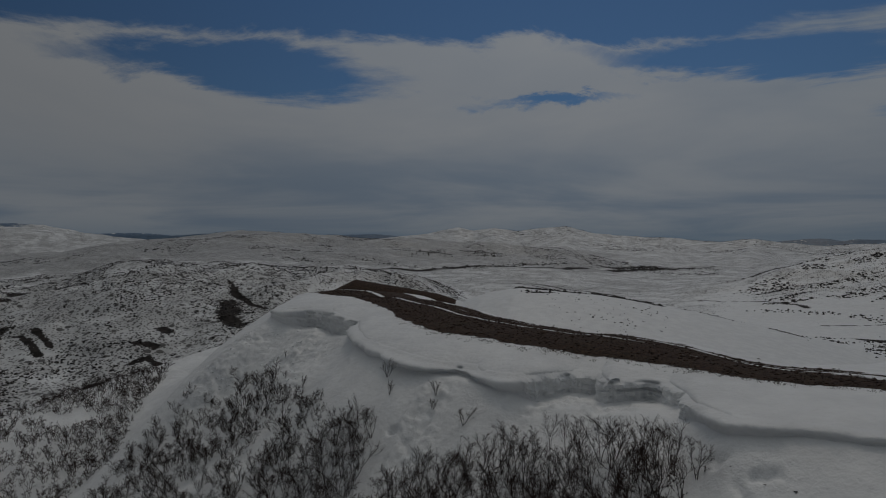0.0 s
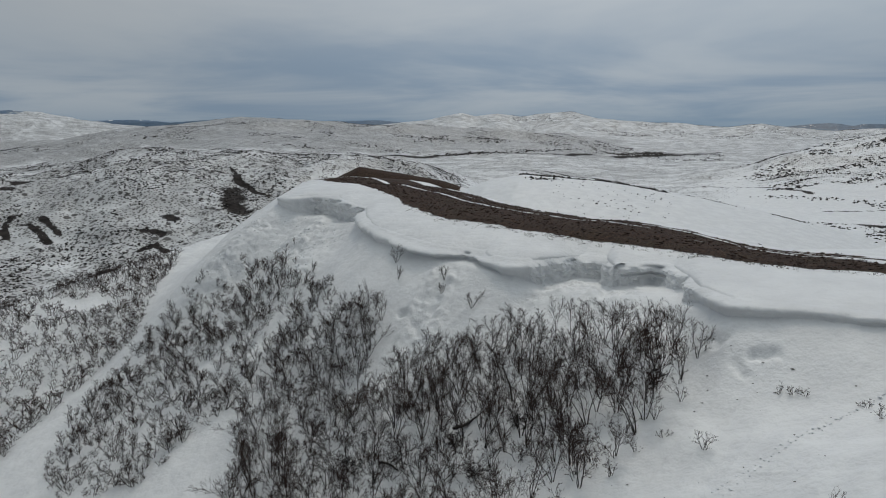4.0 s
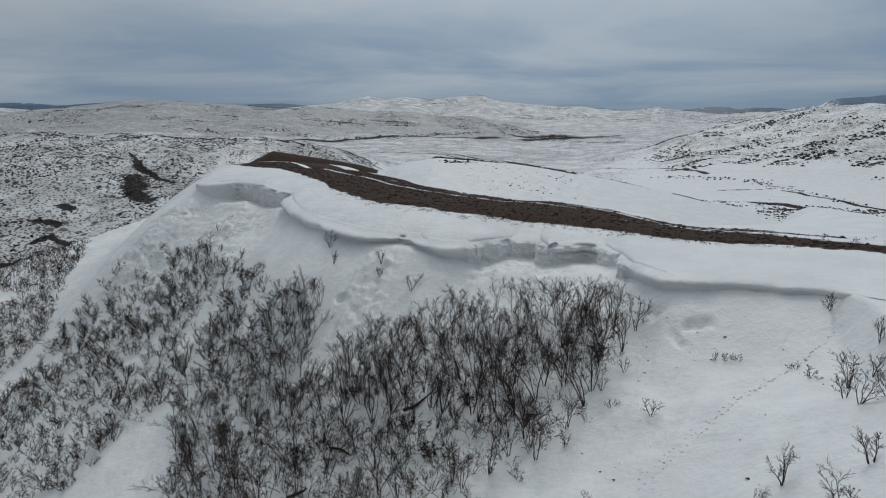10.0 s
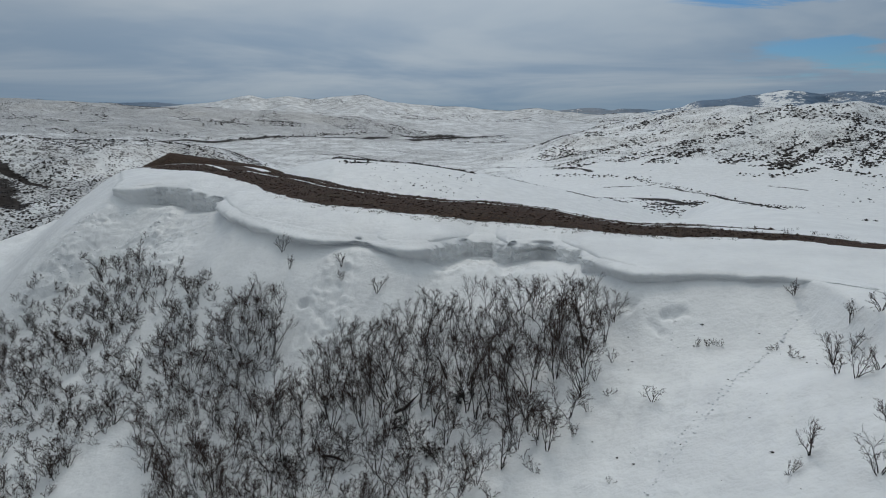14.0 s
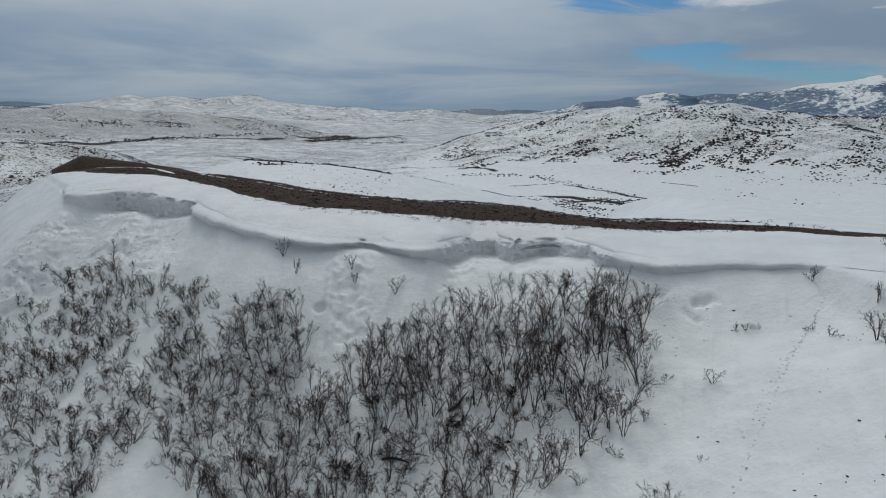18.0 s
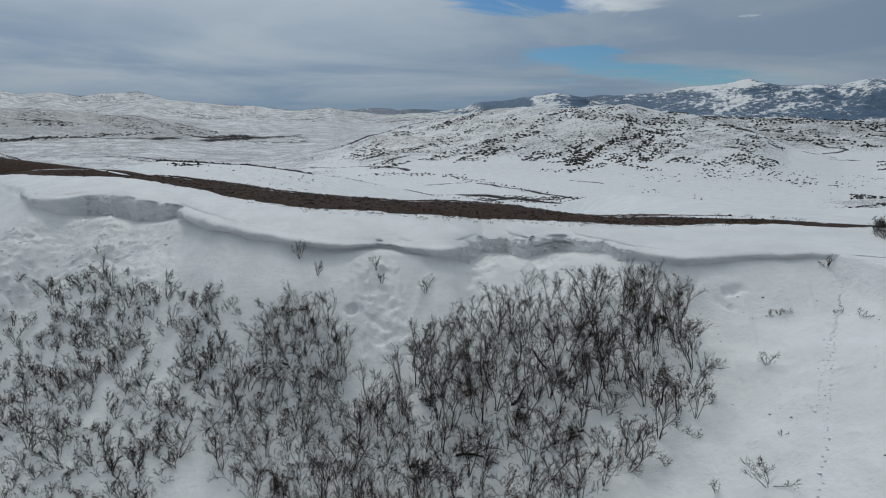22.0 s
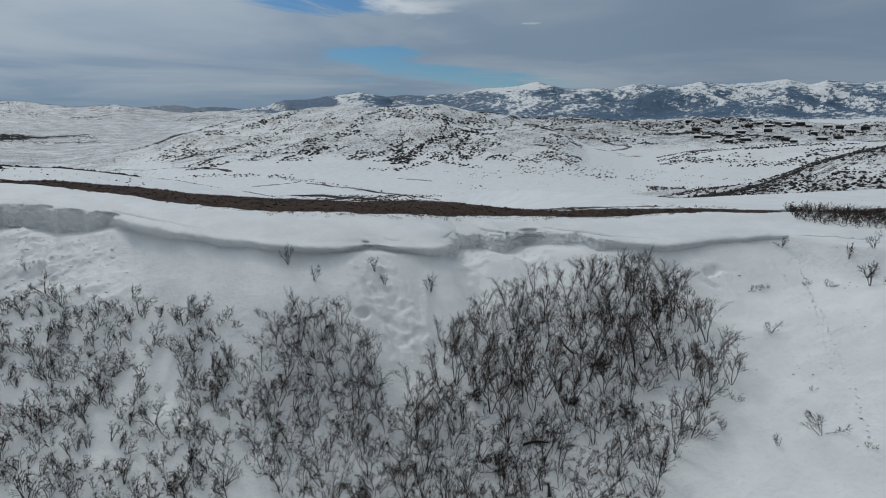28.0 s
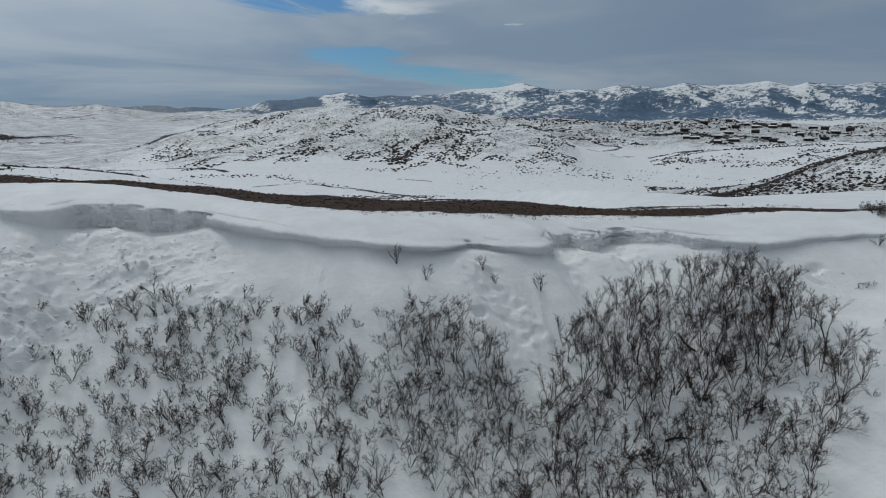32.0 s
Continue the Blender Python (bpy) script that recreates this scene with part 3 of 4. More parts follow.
    cleared = np.maximum(wedge(az, 26, 33.5, 1) * step(-z, -165, -120), 2.6 * wedge(az, 13.2, 16.4, 0.5))
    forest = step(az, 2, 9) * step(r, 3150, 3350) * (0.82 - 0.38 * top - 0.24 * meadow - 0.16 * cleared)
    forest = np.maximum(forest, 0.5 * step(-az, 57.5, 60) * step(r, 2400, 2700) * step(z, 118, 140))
    # the farthest range takes the haze-blue woods colour all over
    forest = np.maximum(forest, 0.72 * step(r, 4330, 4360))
    return grass, soil, forest, thin

def part(name, mesh, mat, parent, label=""):
    """One mesh as a part of a thing."""
    ob = new(name, mesh)
    if mat and not mesh.materials:
        mesh.materials.append(mat)
    ob.parent = parent
    return tagged(ob, label)


def mesh_of(name, verts, faces, mat=None, smooth=True):
    """verts: n x 3 array, faces: array of triangles or quads."""
    me = bpy.data.meshes.new(name)
    verts, faces = np.asarray(verts, np.float32), np.asarray(faces, np.int32)
    n, k = faces.shape
    me.vertices.add(len(verts))
    me.vertices.foreach_set("co", verts.ravel())
    me.loops.add(n * k)
    me.loops.foreach_set("vertex_index", faces.ravel())
    me.polygons.add(n)
    me.polygons.foreach_set("loop_start", np.arange(n, dtype=np.int32) * k)
    me.polygons.foreach_set("use_smooth", np.full(n, smooth))
    me.update(calc_edges=True)
    if mat:
        me.materials.append(mat)
    return me


def make_ground():
    az = np.concatenate([np.arange(-64, 60, 0.19), np.arange(60, 80, 0.8), np.arange(80, 280, 4.0), np.arange(280, 296, 0.8)])
    rad = np.concatenate([[0.5, 6, 12], np.geomspace(18, 42, 30)[:-1], np.arange(42, 110, 0.3), np.arange(110, 150, 0.6), np.geomspace(151, 1100, 230), np.geomspace(1110, 3280, 120), np.linspace(3300, 4360, 110), [4400, 4480, 4560, 4650]])
    a, r = np.meshgrid(np.radians(az), rad)
    x, y = r * np.sin(a), r * np.cos(a)
    z = height(x, y)
    cover = covers(x, y, z)
    rows, cols = z.shape
    idx = np.arange(rows * cols).reshape(rows, cols)
    nxt = np.roll(idx, -1, axis=1)
    quads = np.stack([idx[:-1], idx[1:], nxt[1:], nxt[:-1]], -1).reshape(-1, 4)[:, ::-1]
    me = mesh_of("ground", np.stack([x, y, z], -1).reshape(-1, 3), quads, MAT_GROUND)
    me.polygons.foreach_set("use_smooth", np.ones(len(quads), bool))
    attr = me.color_attributes.new("cover", "FLOAT_COLOR", "POINT")
    attr.data.foreach_set("color", np.stack(cover, -1).astype(np.float32).ravel())
    return tagged(new("ground", me), "snow-covered hills with bare brown grass on the ridge", "ground", kind="structure")


ground = make_ground()


def make_cornice():
    """The overhanging lip of drifted snow, swept along the edge of the bench."""
    xs = np.arange(-60, 46, 0.1)
    bell = np.exp(-np.linspace(-2, 2, 17) ** 2)
    ys = np.convolve(np.pad(np.interp(xs, *LIP), 8, mode="edge"), bell / bell.sum(), "valid")
    run = np.concatenate([[0], np.cumsum(np.hypot(np.diff(xs), np.diff(ys)))])
    s = np.arange(0, run[-1], 0.17)
    px, py = np.interp(s, run, xs), np.interp(s, run, ys)
    rag = 0.35 * fbm(s, 0 * s, 2.4, 4, 201) + 0.22 * (lattice(np.floor(s / 1.3 + 0.4 * np.sin(s)).astype(int), np.zeros(len(s), int), 221) - 0.5) + 0.5 * fbm(s, 0 * s, 6.0, 2, 203)
    tx, ty = np.gradient(px), np.gradient(py)
    soft = np.exp(-np.linspace(-2, 2, 15) ** 2)
    nx, ny = (np.convolve(np.pad(v, 7, mode="edge"), soft / soft.sum(), "valid") for v in (ty, -tx))
    n = np.hypot(nx, ny)
    nx, ny = nx / n, ny / n
    bay = np.maximum(wedge(px, 4.0, 23.5, 0.8), wedge(px, -49, -33, 1.0))
    bay = np.maximum(bay, 0.5 * wedge(px, -6, -2.5, 0.5))
    top = top_height(px, py, np.full_like(px, 0.4)) + 0.05
    foot = near_parts(px + 1.0 * nx, py + 1.0 * ny)[0]
    tall = np.maximum(top - foot, 0.1)
    over = np.interp(px, [-58, -50, -30, -10, 2, 24, 38, 44], [0, 0.45, 0.85, 1.05, 0.8, 0.4, 0.3, 0.03]) * (1 + 0.9 * fbm(s, 0 * s, 5.0, 3, 205))
    over = np.minimum(over * (1 - 0.8 * bay), 0.75 * tall + 0.1)
    ring = ((-1.9, 0, 0.0, -0.2), (-1.4, 0, 0.0, 0.0), (-0.9, 0, 0.0, 0.02), (-0.45, 0.15, 0.0, 0.0), (-0.25, 0.5, 0.05, 0), (0, 0.8, 0.14, 0), (0, 1.0, 0.22, 0), (0, 1.05, 0.30, 0), (0, 1.0, 0.38, 0), (0, 0.85, 0.45, 0), (0, 0.7, 0.52, 0), (0, 0.5, 0.58, 0), (0, 0.35, 0.65, 0), (0.02, 0.22, 0.73, 0), (0.05, 0.18, 0.82, 0), (0.12, 0.15, 0.91, 0), (0.25, 0.2, 1.0, 0), (0.7, 0.2, 1.0, -0.5))
    verts = []
    for k, (u, o, fall, extra) in enumerate(ring):
        side = u + o * over + (rag * (0.75 + 1.1 * bay) if 3 < k < len(ring) - 1 else 0)
        x, y = px + side * nx, py + side * ny
        if k < 4:
            d = np.maximum(-u, 0.4)
            z = top_height(x, y, np.full_like(x, d)) + extra + 0.03
        else:
            z = top - fall * tall + extra
        if k in (8, 9):
            # dark cracks under the overhang
            crack = 0.4 * step(fbm(s, 0 * s, 7.0, 3, 231), 0.04, 0.12) * (0.35 + 0.65 * bay)
            x, y = x - crack * nx, y - crack * ny
        if 3 < k < len(ring) - 2:
            lump = (0.16 + 0.4 * bay) * fbm(s, z * 1.6, 0.9, 3, 210)
            layer = 0.05 * bay * np.sign(fbm(s, z * 9 + 0 * s, 2.0, 2, 215))
            x, y = x + (lump + layer) * nx, y + (lump + layer) * ny
        verts.append(np.stack([x, y, z], -1))
    rows, cols = len(ring), len(px)
    idx = np.arange(rows * cols).reshape(rows, cols)
    quads = np.stack([idx[:-1, :-1], idx[1:, :-1], idx[1:, 1:], idx[:-1, 1:]], -1).reshape(-1, 4)
    me = mesh_of("snow_cornice", np.concatenate(verts), quads, MAT_GROUND)
    crisp = np.tile(bay[:-1] > 0.5, rows - 1) & np.repeat(np.arange(rows - 1) >= 4, cols - 1)
    me.polygons.foreach_set("use_smooth", ~crisp)
    attr = me.color_attributes.new("cover", "FLOAT_COLOR", "POINT")
    attr.data.foreach_set("color", np.zeros(len(me.vertices) * 4, np.float32))
    return tagged(new("snow_cornice", me), "overhanging wind-drifted snow cornice with two broken bays", "cornice", kind="structure")


make_cornice()

# ---------------------------------------------------------------- bare trees and shrubs
def tube(path, radii, sides, verts, quads, base):
    """Adds a tapered tube along a path; returns the new count of vertices."""
    path = np.asarray(path)
    axis = path[-1] - path[0]
    axis = axis / (np.linalg.norm(axis) + 1e-9)
    side = np.cross(axis, (0.31, 0.87, 0.12))
    side = side / (np.linalg.norm(side) + 1e-9)
    other = np.cross(axis, side)
    ang = np.arange(sides) * 2 * math.pi / sides
    ring = np.cos(ang)[:, None] * side + np.sin(ang)[:, None] * other
    n = len(path)
    verts.append((path[:, None, :] + np.asarray(radii)[:, None, None] * ring[None]).reshape(-1, 3))
    i, j = np.meshgrid(np.arange(n - 1), np.arange(sides), indexing="ij")
    k = (j + 1) % sides
    quads.append(np.stack([i * sides + j, i * sides + k, (i + 1) * sides + k, (i + 1) * sides + j], -1).reshape(-1, 4) + base)
    return base + n * sides


def sliver(path, r0, verts, tris, base):
    """Adds the last thin tip of a twig."""
    a, b = np.asarray(path[0]), np.asarray(path[-1])
    side = np.cross(b - a, (0.7 - b[1] % 1.4, b[0] % 1.3 - 0.6, 0.25))
    side = side * r0 / (np.linalg.norm(side) + 1e-9)
    verts.append(np.array((a - side, a + side, b)))
    tris.append(np.array(((0, 1, 2),)) + base)
    return base + 3


def limb(rng, start, way, length, n, wander, lift):
    """A crooked path that bends upwards."""
    pts, way = [np.array(start, float)], np.array(way, float)
    for _ in range(n):
        way = way + rng.normal(0, wander, 3) + np.array((0, 0, lift))
        way = way / np.linalg.norm(way)
        pts.append(pts[-1] + way * length / n)
    return np.array(pts)


def sideways(rng, way, degrees):
    perp = np.cross(way, rng.normal(0, 1, 3))
    perp = perp / (np.linalg.norm(perp) + 1e-9)
    a = radians(degrees)
    return way * math.cos(a) + perp * math.sin(a)


def woody(seed, stems, tall, spread, thick, limbs, twigs, tips, first=0.3, lift=0.07, wander=0.08, joints=6, bends=3, fork=(20, 44), fine_r=0.009):
    """Wood (stems and limbs) and fine twigs of a bare plant, as arrays of vertices and quads."""
    rng = np.random.default_rng(seed)
    wood, fine = ([], [], [0]), ([], [], [0])

    def put(store, path, r0, r1, sides):
        store[2][0] = tube(path, np.linspace(r0, r1, len(path)), sides, store[0], store[1], store[2][0])

    for s in range(stems):
        turn = 2 * math.pi * (s + rng.uniform(-0.3, 0.3)) / stems
        out = spread * rng.uniform(0.4, 1.2)
        way = np.array((math.cos(turn) * out, math.sin(turn) * out, 1.0))
        way /= np.linalg.norm(way)
        length = tall * rng.uniform(0.72, 1.05)
        foot = np.array((math.cos(turn), math.sin(turn), 0)) * 0.06 * tall * spread - np.array((0, 0, 0.25))
        trunk = limb(rng, foot, way, length, joints, wander, 0.06)
        put(wood, trunk, thick * rng.uniform(0.75, 1.15), thick * 0.16, 3)
        for b in range(limbs):
            t = first + (0.98 - first) * ((b + rng.uniform(0, 0.9)) / limbs) ** 0.8
            at = t * joints
            i = min(int(at), joints - 1)
            p = trunk[i] + (trunk[i + 1] - trunk[i]) * (at - i)
            up = (trunk[i + 1] - trunk[i]) / np.linalg.norm(trunk[i + 1] - trunk[i])
            size = length * rng.uniform(0.22, 0.5) * (1.15 - 0.62 * t)
            arm = limb(rng, p, sideways(rng, up, rng.uniform(*fork)), size, bends, wander * 1.4, lift)
            put(wood, arm, thick * rng.uniform(0.26, 0.44) * (1.15 - 0.6 * t), thick * 0.1, 3)
            for c in range(twigs):
                u = 0.2 + 0.8 * (c + rng.uniform(0, 0.9)) / twigs
                j = min(int(u * bends), bends - 1)
                q = arm[j] + (arm[j + 1] - arm[j]) * (u * bends - j)
                along = (arm[j + 1] - arm[j]) / np.linalg.norm(arm[j + 1] - arm[j])
                part_len = size * rng.uniform(0.3, 0.65)
                spray = limb(rng, q, sideways(rng, along, rng.uniform(18, 55)), part_len, 1, wander, lift * 1.5)
                fine[2][0] = sliver(spray, fine_r, fine[0], fine[1], fine[2][0])
                for e in range(tips):
                    w = spray[0] + (spray[1] - spray[0]) * rng.uniform(0.15, 0.97)
                    bit = limb(rng, w, sideways(rng, (spray[1] - spray[0]) / np.linalg.norm(spray[1] - spray[0]), rng.uniform(15, 50)), part_len * rng.uniform(0.35, 0.8), 1, wander, lift * 1.5)
                    fine[2][0] = sliver(bit, fine_r * 0.8, fine[0], fine[1], fine[2][0])
    return [(np.concatenate(v), np.concatenate(q)) for v, q, _ in (wood, fine)]


def ground_z(x, y):
    return float(near_height(np.array([x]), np.array([y]))[0][0])


def standing(x, y, turn, size, lean=(0, 0)):
    """Pose of a plant rooted in the ground."""
    m = Matrix.Translation((x, y, ground_z(x, y))) @ Euler((lean[0], lean[1], turn)).to_matrix().to_4x4()
    return m @ Matrix.Diagonal((size, size, size, 1))


def plant_kind(name, seed, bark, twig, **shape):
    """One plant with its parts, kept as arrays too for the joined masses."""
    (wv, wq), (fv, fq) = woody(seed, **shape)
    return name, mesh_of("trunk", wv, wq, bark), mesh_of("crown", fv, fq, twig)


def place_plant(kind, x, y, turn, size, lean, label, category, group):
    name, wood, fine = kind
    root = new(name)
    root.empty_display_size = 0.2
    root.matrix_world = standing(x, y, turn, size, lean)
    tagged(root, label, category, group)
    part("trunk", wood, None, root)
    part("crown", fine, None, root)
    return root


def inside(x, y, poly):
    n, hit = len(poly), False
    for i in range(n):
        (x0, y0), (x1, y1) = poly[i], poly[i - 1]
        if (y0 > y) != (y1 > y) and x < (x1 - x0) * (y - y0) / (y1 - y0) + x0:
            hit = not hit
    return hit


def scatter(rng, poly, gap, most, keep=lambda x, y: True, tries=16000):
    """Places within a plan shape, no two nearer than gap."""
    xs, ys = [p[0] for p in poly], [p[1] for p in poly]
    done = []
    for _ in range(tries):
        x, y = rng.uniform(min(xs), max(xs)), rng.uniform(min(ys), max(ys))
        if not inside(x, y, poly) or not keep(x, y):
            continue
        if all((x - a) ** 2 + (y - b) ** 2 > gap * gap for a, b in done):
            done.append((x, y))
            if len(done) >= most:
                break
    return done


GROVE = [(25.3, 60.5), (23.6, 55), (21.5, 47.5), (17.5, 43), (11, 40.5), (6, 38), (0, 36), (-8, 38), (-13, 43), (-10, 50), (-8, 57), (-3, 60), (0, 64), (6, 65), (12, 65.5), (20, 64.5)]
CLUMP = [(-17, 70.5), (-11, 67.5), (-9, 61), (-10, 53), (-14, 47), (-18.5, 50), (-22, 56), (-22, 62), (-19.5, 67)]
FIELD = [(-56, 84), (-50, 87), (-41, 85), (-36, 80), (-30, 77.5), (-23, 74.5), (-19, 70), (-23.5, 62), (-24, 54), (-25, 50), (-25, 43.5), (-33, 40), (-41, 44), (-50, 54), (-55, 64), (-57, 72)]
BAND = [(-100, 117), (-84, 97), (-64, 74), (-60, 62), (-56, 50), (-46, 38), (-62, 34), (-90, 50), (-103, 70), (-104, 95)]
rng = np.random.default_rng(7)

TREES = [plant_kind("bare_tree", 100 + i, MAT_BARK, MAT_TWIG, stems=(3, 4, 2, 5, 3, 4, 2, 4)[i], tall=(5.3, 4.9, 5.7, 4.3, 5.5, 4.1, 5.2, 4.7)[i], spread=(0.22, 0.34, 0.14, 0.46, 0.2, 0.6, 0.16, 0.4)[i], thick=(0.062, 0.056, 0.07, 0.052, 0.062, 0.052, 0.07, 0.055)[i], limbs=(9, 8, 13, 7, 10, 8, 13, 8)[i], twigs=6, tips=5, first=(0.3, 0.28, 0.26, 0.26, 0.34, 0.22, 0.26, 0.28)[i], fork=(17, 46), wander=(0.12, 0.15, 0.1, 0.17, 0.1, 0.2, 0.11, 0.16)[i], lift=0.1, bends=2, fine_r=0.0155) for i in range(8)]
SHRUBS = [plant_kind("shrub", 200 + i, MAT_BARK, MAT_TWIG, stems=(4, 5, 4, 4, 5, 5, 4)[i], tall=(2.3, 1.9, 2.6, 2.6, 1.5, 2.7, 2.1)[i], spread=(0.4, 0.6, 0.3, 0.2, 0.8, 0.4, 0.5)[i], thick=(0.05, 0.046, 0.052, 0.056, 0.044, 0.052, 0.05)[i], limbs=(7, 6, 7, 7, 6, 6, 7)[i], twigs=5, tips=3, first=0.28, wander=0.2, joints=4, bends=2, fork=(18, 50), lift=0.09, fine_r=0.0165) for i in range(7)]
LIGHT_SHRUBS = [plant_kind("shrub", 240 + i, MAT_BARK, MAT_TWIG, stems=(4, 5, 4)[i], tall=(2.0, 1.6, 2.3)[i], spread=(0.6, 0.85, 0.45)[i], thick=0.042, limbs=4, twigs=4, tips=2, first=0.25, wander=0.2, joints=3, bends=1, fork=(25, 65), fine_r=0.034) for i in range(3)]
DARK_BRUSH = [plant_kind("brush_clump", 280 + i, MAT_LOG, MAT_LOG, stems=12, tall=(1.5, 1.2)[i], spread=(1.3, 1.9)[i], thick=0.03, limbs=6, twigs=6, tips=5, first=0.1, wander=0.4, joints=3, bends=2, fork=(30, 85), lift=0.0, fine_r=0.024) for i in range(2)]

grove_places = scatter(rng, GROVE, 1.25, 225, lambda x, y: fbm(np.array([x]), np.array([y]), 5.0, 2, 91)[0] > -0.42)
for n, (x, y) in enumerate(grove_places):
    # tall slender trees up the slope, low spreading ones at its foot
    high = y > 50 and x > -2
    kind = TREES[int(rng.choice((0, 1, 2, 4, 6, 7, 0, 4) if high else (1, 3, 5, 7, 0, 5)))]
    size = rng.uniform(0.66, 0.98) * (0.82 if y > 58 else 1.0) if high else rng.uniform(0.5, 0.84)
    place_plant(kind, x, y, rng.uniform(0, 6.28), size, tuple(rng.normal(0, 0.12, 2)), "leafless grey-brown tree standing in snow in a dense grove", "tree", "trees of the grove")
for x, y in scatter(rng, CLUMP, 1.35, 80):
    place_plant(TREES[(1, 3, 5, 7)[int(rng.integers(4))]], x, y, rng.uniform(0, 6.28), rng.uniform(0.42, 0.74), tuple(rng.normal(0, 0.16, 2)), "short leafless tree with several stems standing in snow", "tree", "trees of the thicket")


def patchy(x, y):
    v = fbm(np.array([x + 0.5 * y]), np.array([y]), 6.5, 3, 77)[0]
    return v > rng.uniform(-0.36, 0.04) or rng.uniform(0, 1) < 0.12 or (y < 58 and x < -27 and rng.uniform(0, 1) < 0.45)


for x, y in scatter(rng, FIELD, 0.72, 300, patchy):
    place_plant(SHRUBS[int(rng.integers(7))], x, y, rng.uniform(0, 6.28), rng.uniform(0.5, 1.0), tuple(rng.normal(0, 0.22, 2)), "leafless dark brown shrub bent by snow on the slope", "shrub", "shrubs on the open slope")
# the thicket runs into the grove on one side and into the shrubs on the other
for x, y in scatter(rng, [(-13, 57), (-6, 57), (-7, 46), (-15, 45)], 1.3, 20):
    place_plant(TREES[(3, 5, 7)[int(rng.integers(3))]], x, y, rng.uniform(0, 6.28), rng.uniform(0.4, 0.66), tuple(rng.normal(0, 0.15, 2)), "short leafless tree with several stems standing in snow", "tree", "trees of the thicket")
for x, y in scatter(rng, [(-27, 68), (-20.5, 67), (-22, 57), (-27, 56)], 1.1, 26):
    place_plant(SHRUBS[int(rng.integers(7))], x, y, rng.uniform(0, 6.28), rng.uniform(0.5, 0.95), tuple(rng.normal(0, 0.2, 2)), "leafless dark brown shrub bent by snow on the slope", "shrub", "shrubs on the open slope")

# single plants: x, y, kind, size
SINGLES = ((-14.6, 76.2, 3, 1.15), (-12.3, 73.0, 3, 0.9), (-5.6, 72.4, 2, 0.9), (-5.0, 70.6, 0, 0.9), (-0.2, 68.8, 5, 1.1), (-31, 79.5, 3, 0.9), (-36.5, 82.3, 0, 0.8), (-34.6, 78.4, 3, 1.0), (-42.5, 89.3, 1, 0.7), (-22.3, 71.6, 3, 0.7), (-25.4, 75.5, 1, 0.9), (-18.7, 70.6, 1, 0.7),
           (27.2, 47.0, 5, 0.75), (32.0, 53.2, 4, 0.7), (32.9, 53.0, 4, 0.6), (31.2, 53.5, 1, 0.5), (37.0, 49.0, 4, 0.85), (38.6, 45.6, 2, 1.15), (38.0, 43.0, 0, 1.0), (38.4, 41.0, 3, 1.0), (39.8, 41.6, 5, 1.0), (41.0, 50.0, 3, 0.9), (39.2, 57.2, 1, 1.0), (42.2, 48.2, 5, 0.9), (34.2, 35.0, 3, 1.0), (33.0, 34.0, 1, 0.7), (36.0, 31.0, 5, 0.95), (37.6, 34.0, 0, 1.1), (40.2, 47.0, 2, 0.9), (18.0, 37.0, 1, 0.75), (24.0, 39.2, 4, 0.5), (24.2, 49.2, 4, 0.7), (22.6, 48.0, 1, 0.7), (23.2, 51.5, 3, 0.7), (21.6, 45.2, 0, 0.8), (24.6, 54.0, 3, 0.6), (19.0, 42.5, 4, 0.8), (16.0, 41.0, 1, 0.8), (22.0, 32.2, 4, 0.6), (36.4, 50.8, 4, 0.6))
for x, y, i, size in SINGLES:
    place_plant(SHRUBS[i], x, y, rng.uniform(0, 6.28), 0.78 * size, tuple(rng.normal(0, 0.1, 2)), "single leafless shrub on clean open snow", "shrub", "scattered shrubs")
for n, (x, y) in enumerate(((12, 53), (7, 51), (-2, 48), (22, 57), (-1, 55), (10.5, 47.5))):
    place_plant(DARK_BRUSH[n % 2], x, y, rng.uniform(0, 6.28), rng.uniform(0.8, 1.15), (0, 0), "tangled dark dead brush in the snow under trees", "brush", "dark brush clumps")
place_plant(TREES[5], 21.0, 35.6, 1.0, 0.66, (0, 0), "low spreading leafless tree alone on the snow", "tree", "trees of the thicket")
place_plant(TREES[1], 19.8, 44.2, 2.0, 0.7, (0, 0), "leafless tree at the edge of the grove", "tree", "trees of the grove")


def joined(kinds, places, sizes, mats, name, label, category):
    """Many plants as one mass that nobody could count."""
    vs, qs, ms, base = [], [], [], 0
    for (x, y), size in zip(places, sizes):
        _, wood, fine = kinds[int(rng.integers(len(kinds)))]
        m = np.array(standing(x, y, rng.uniform(0, 6.28), size, tuple(rng.normal(0, 0.15, 2))))
        for slot, me in enumerate((wood, fine)):
            co = np.empty(len(me.vertices) * 3, np.float32)
            me.vertices.foreach_get("co", co)
            ids = np.empty(len(me.loops), np.int32)
            me.loops.foreach_get("vertex_index", ids)
            vs.append(co.reshape(-1, 3) @ m[:3, :3].T + m[:3, 3])
            f = ids.reshape(-1, 3) if slot else ids.reshape(-1, 4)[:, [0, 1, 2, 0, 2, 3]].reshape(-1, 3)
            qs.append(f + base)
            ms.append(np.full(len(f), slot, np.int32))
            base += len(me.vertices)
    me = mesh_of(name, np.concatenate(vs), np.concatenate(qs))
    for mat in mats:
        me.materials.append(mat)
    me.polygons.foreach_set("material_index", np.concatenate(ms))
    return tagged(new(name, me), label, category, kind="stuff")


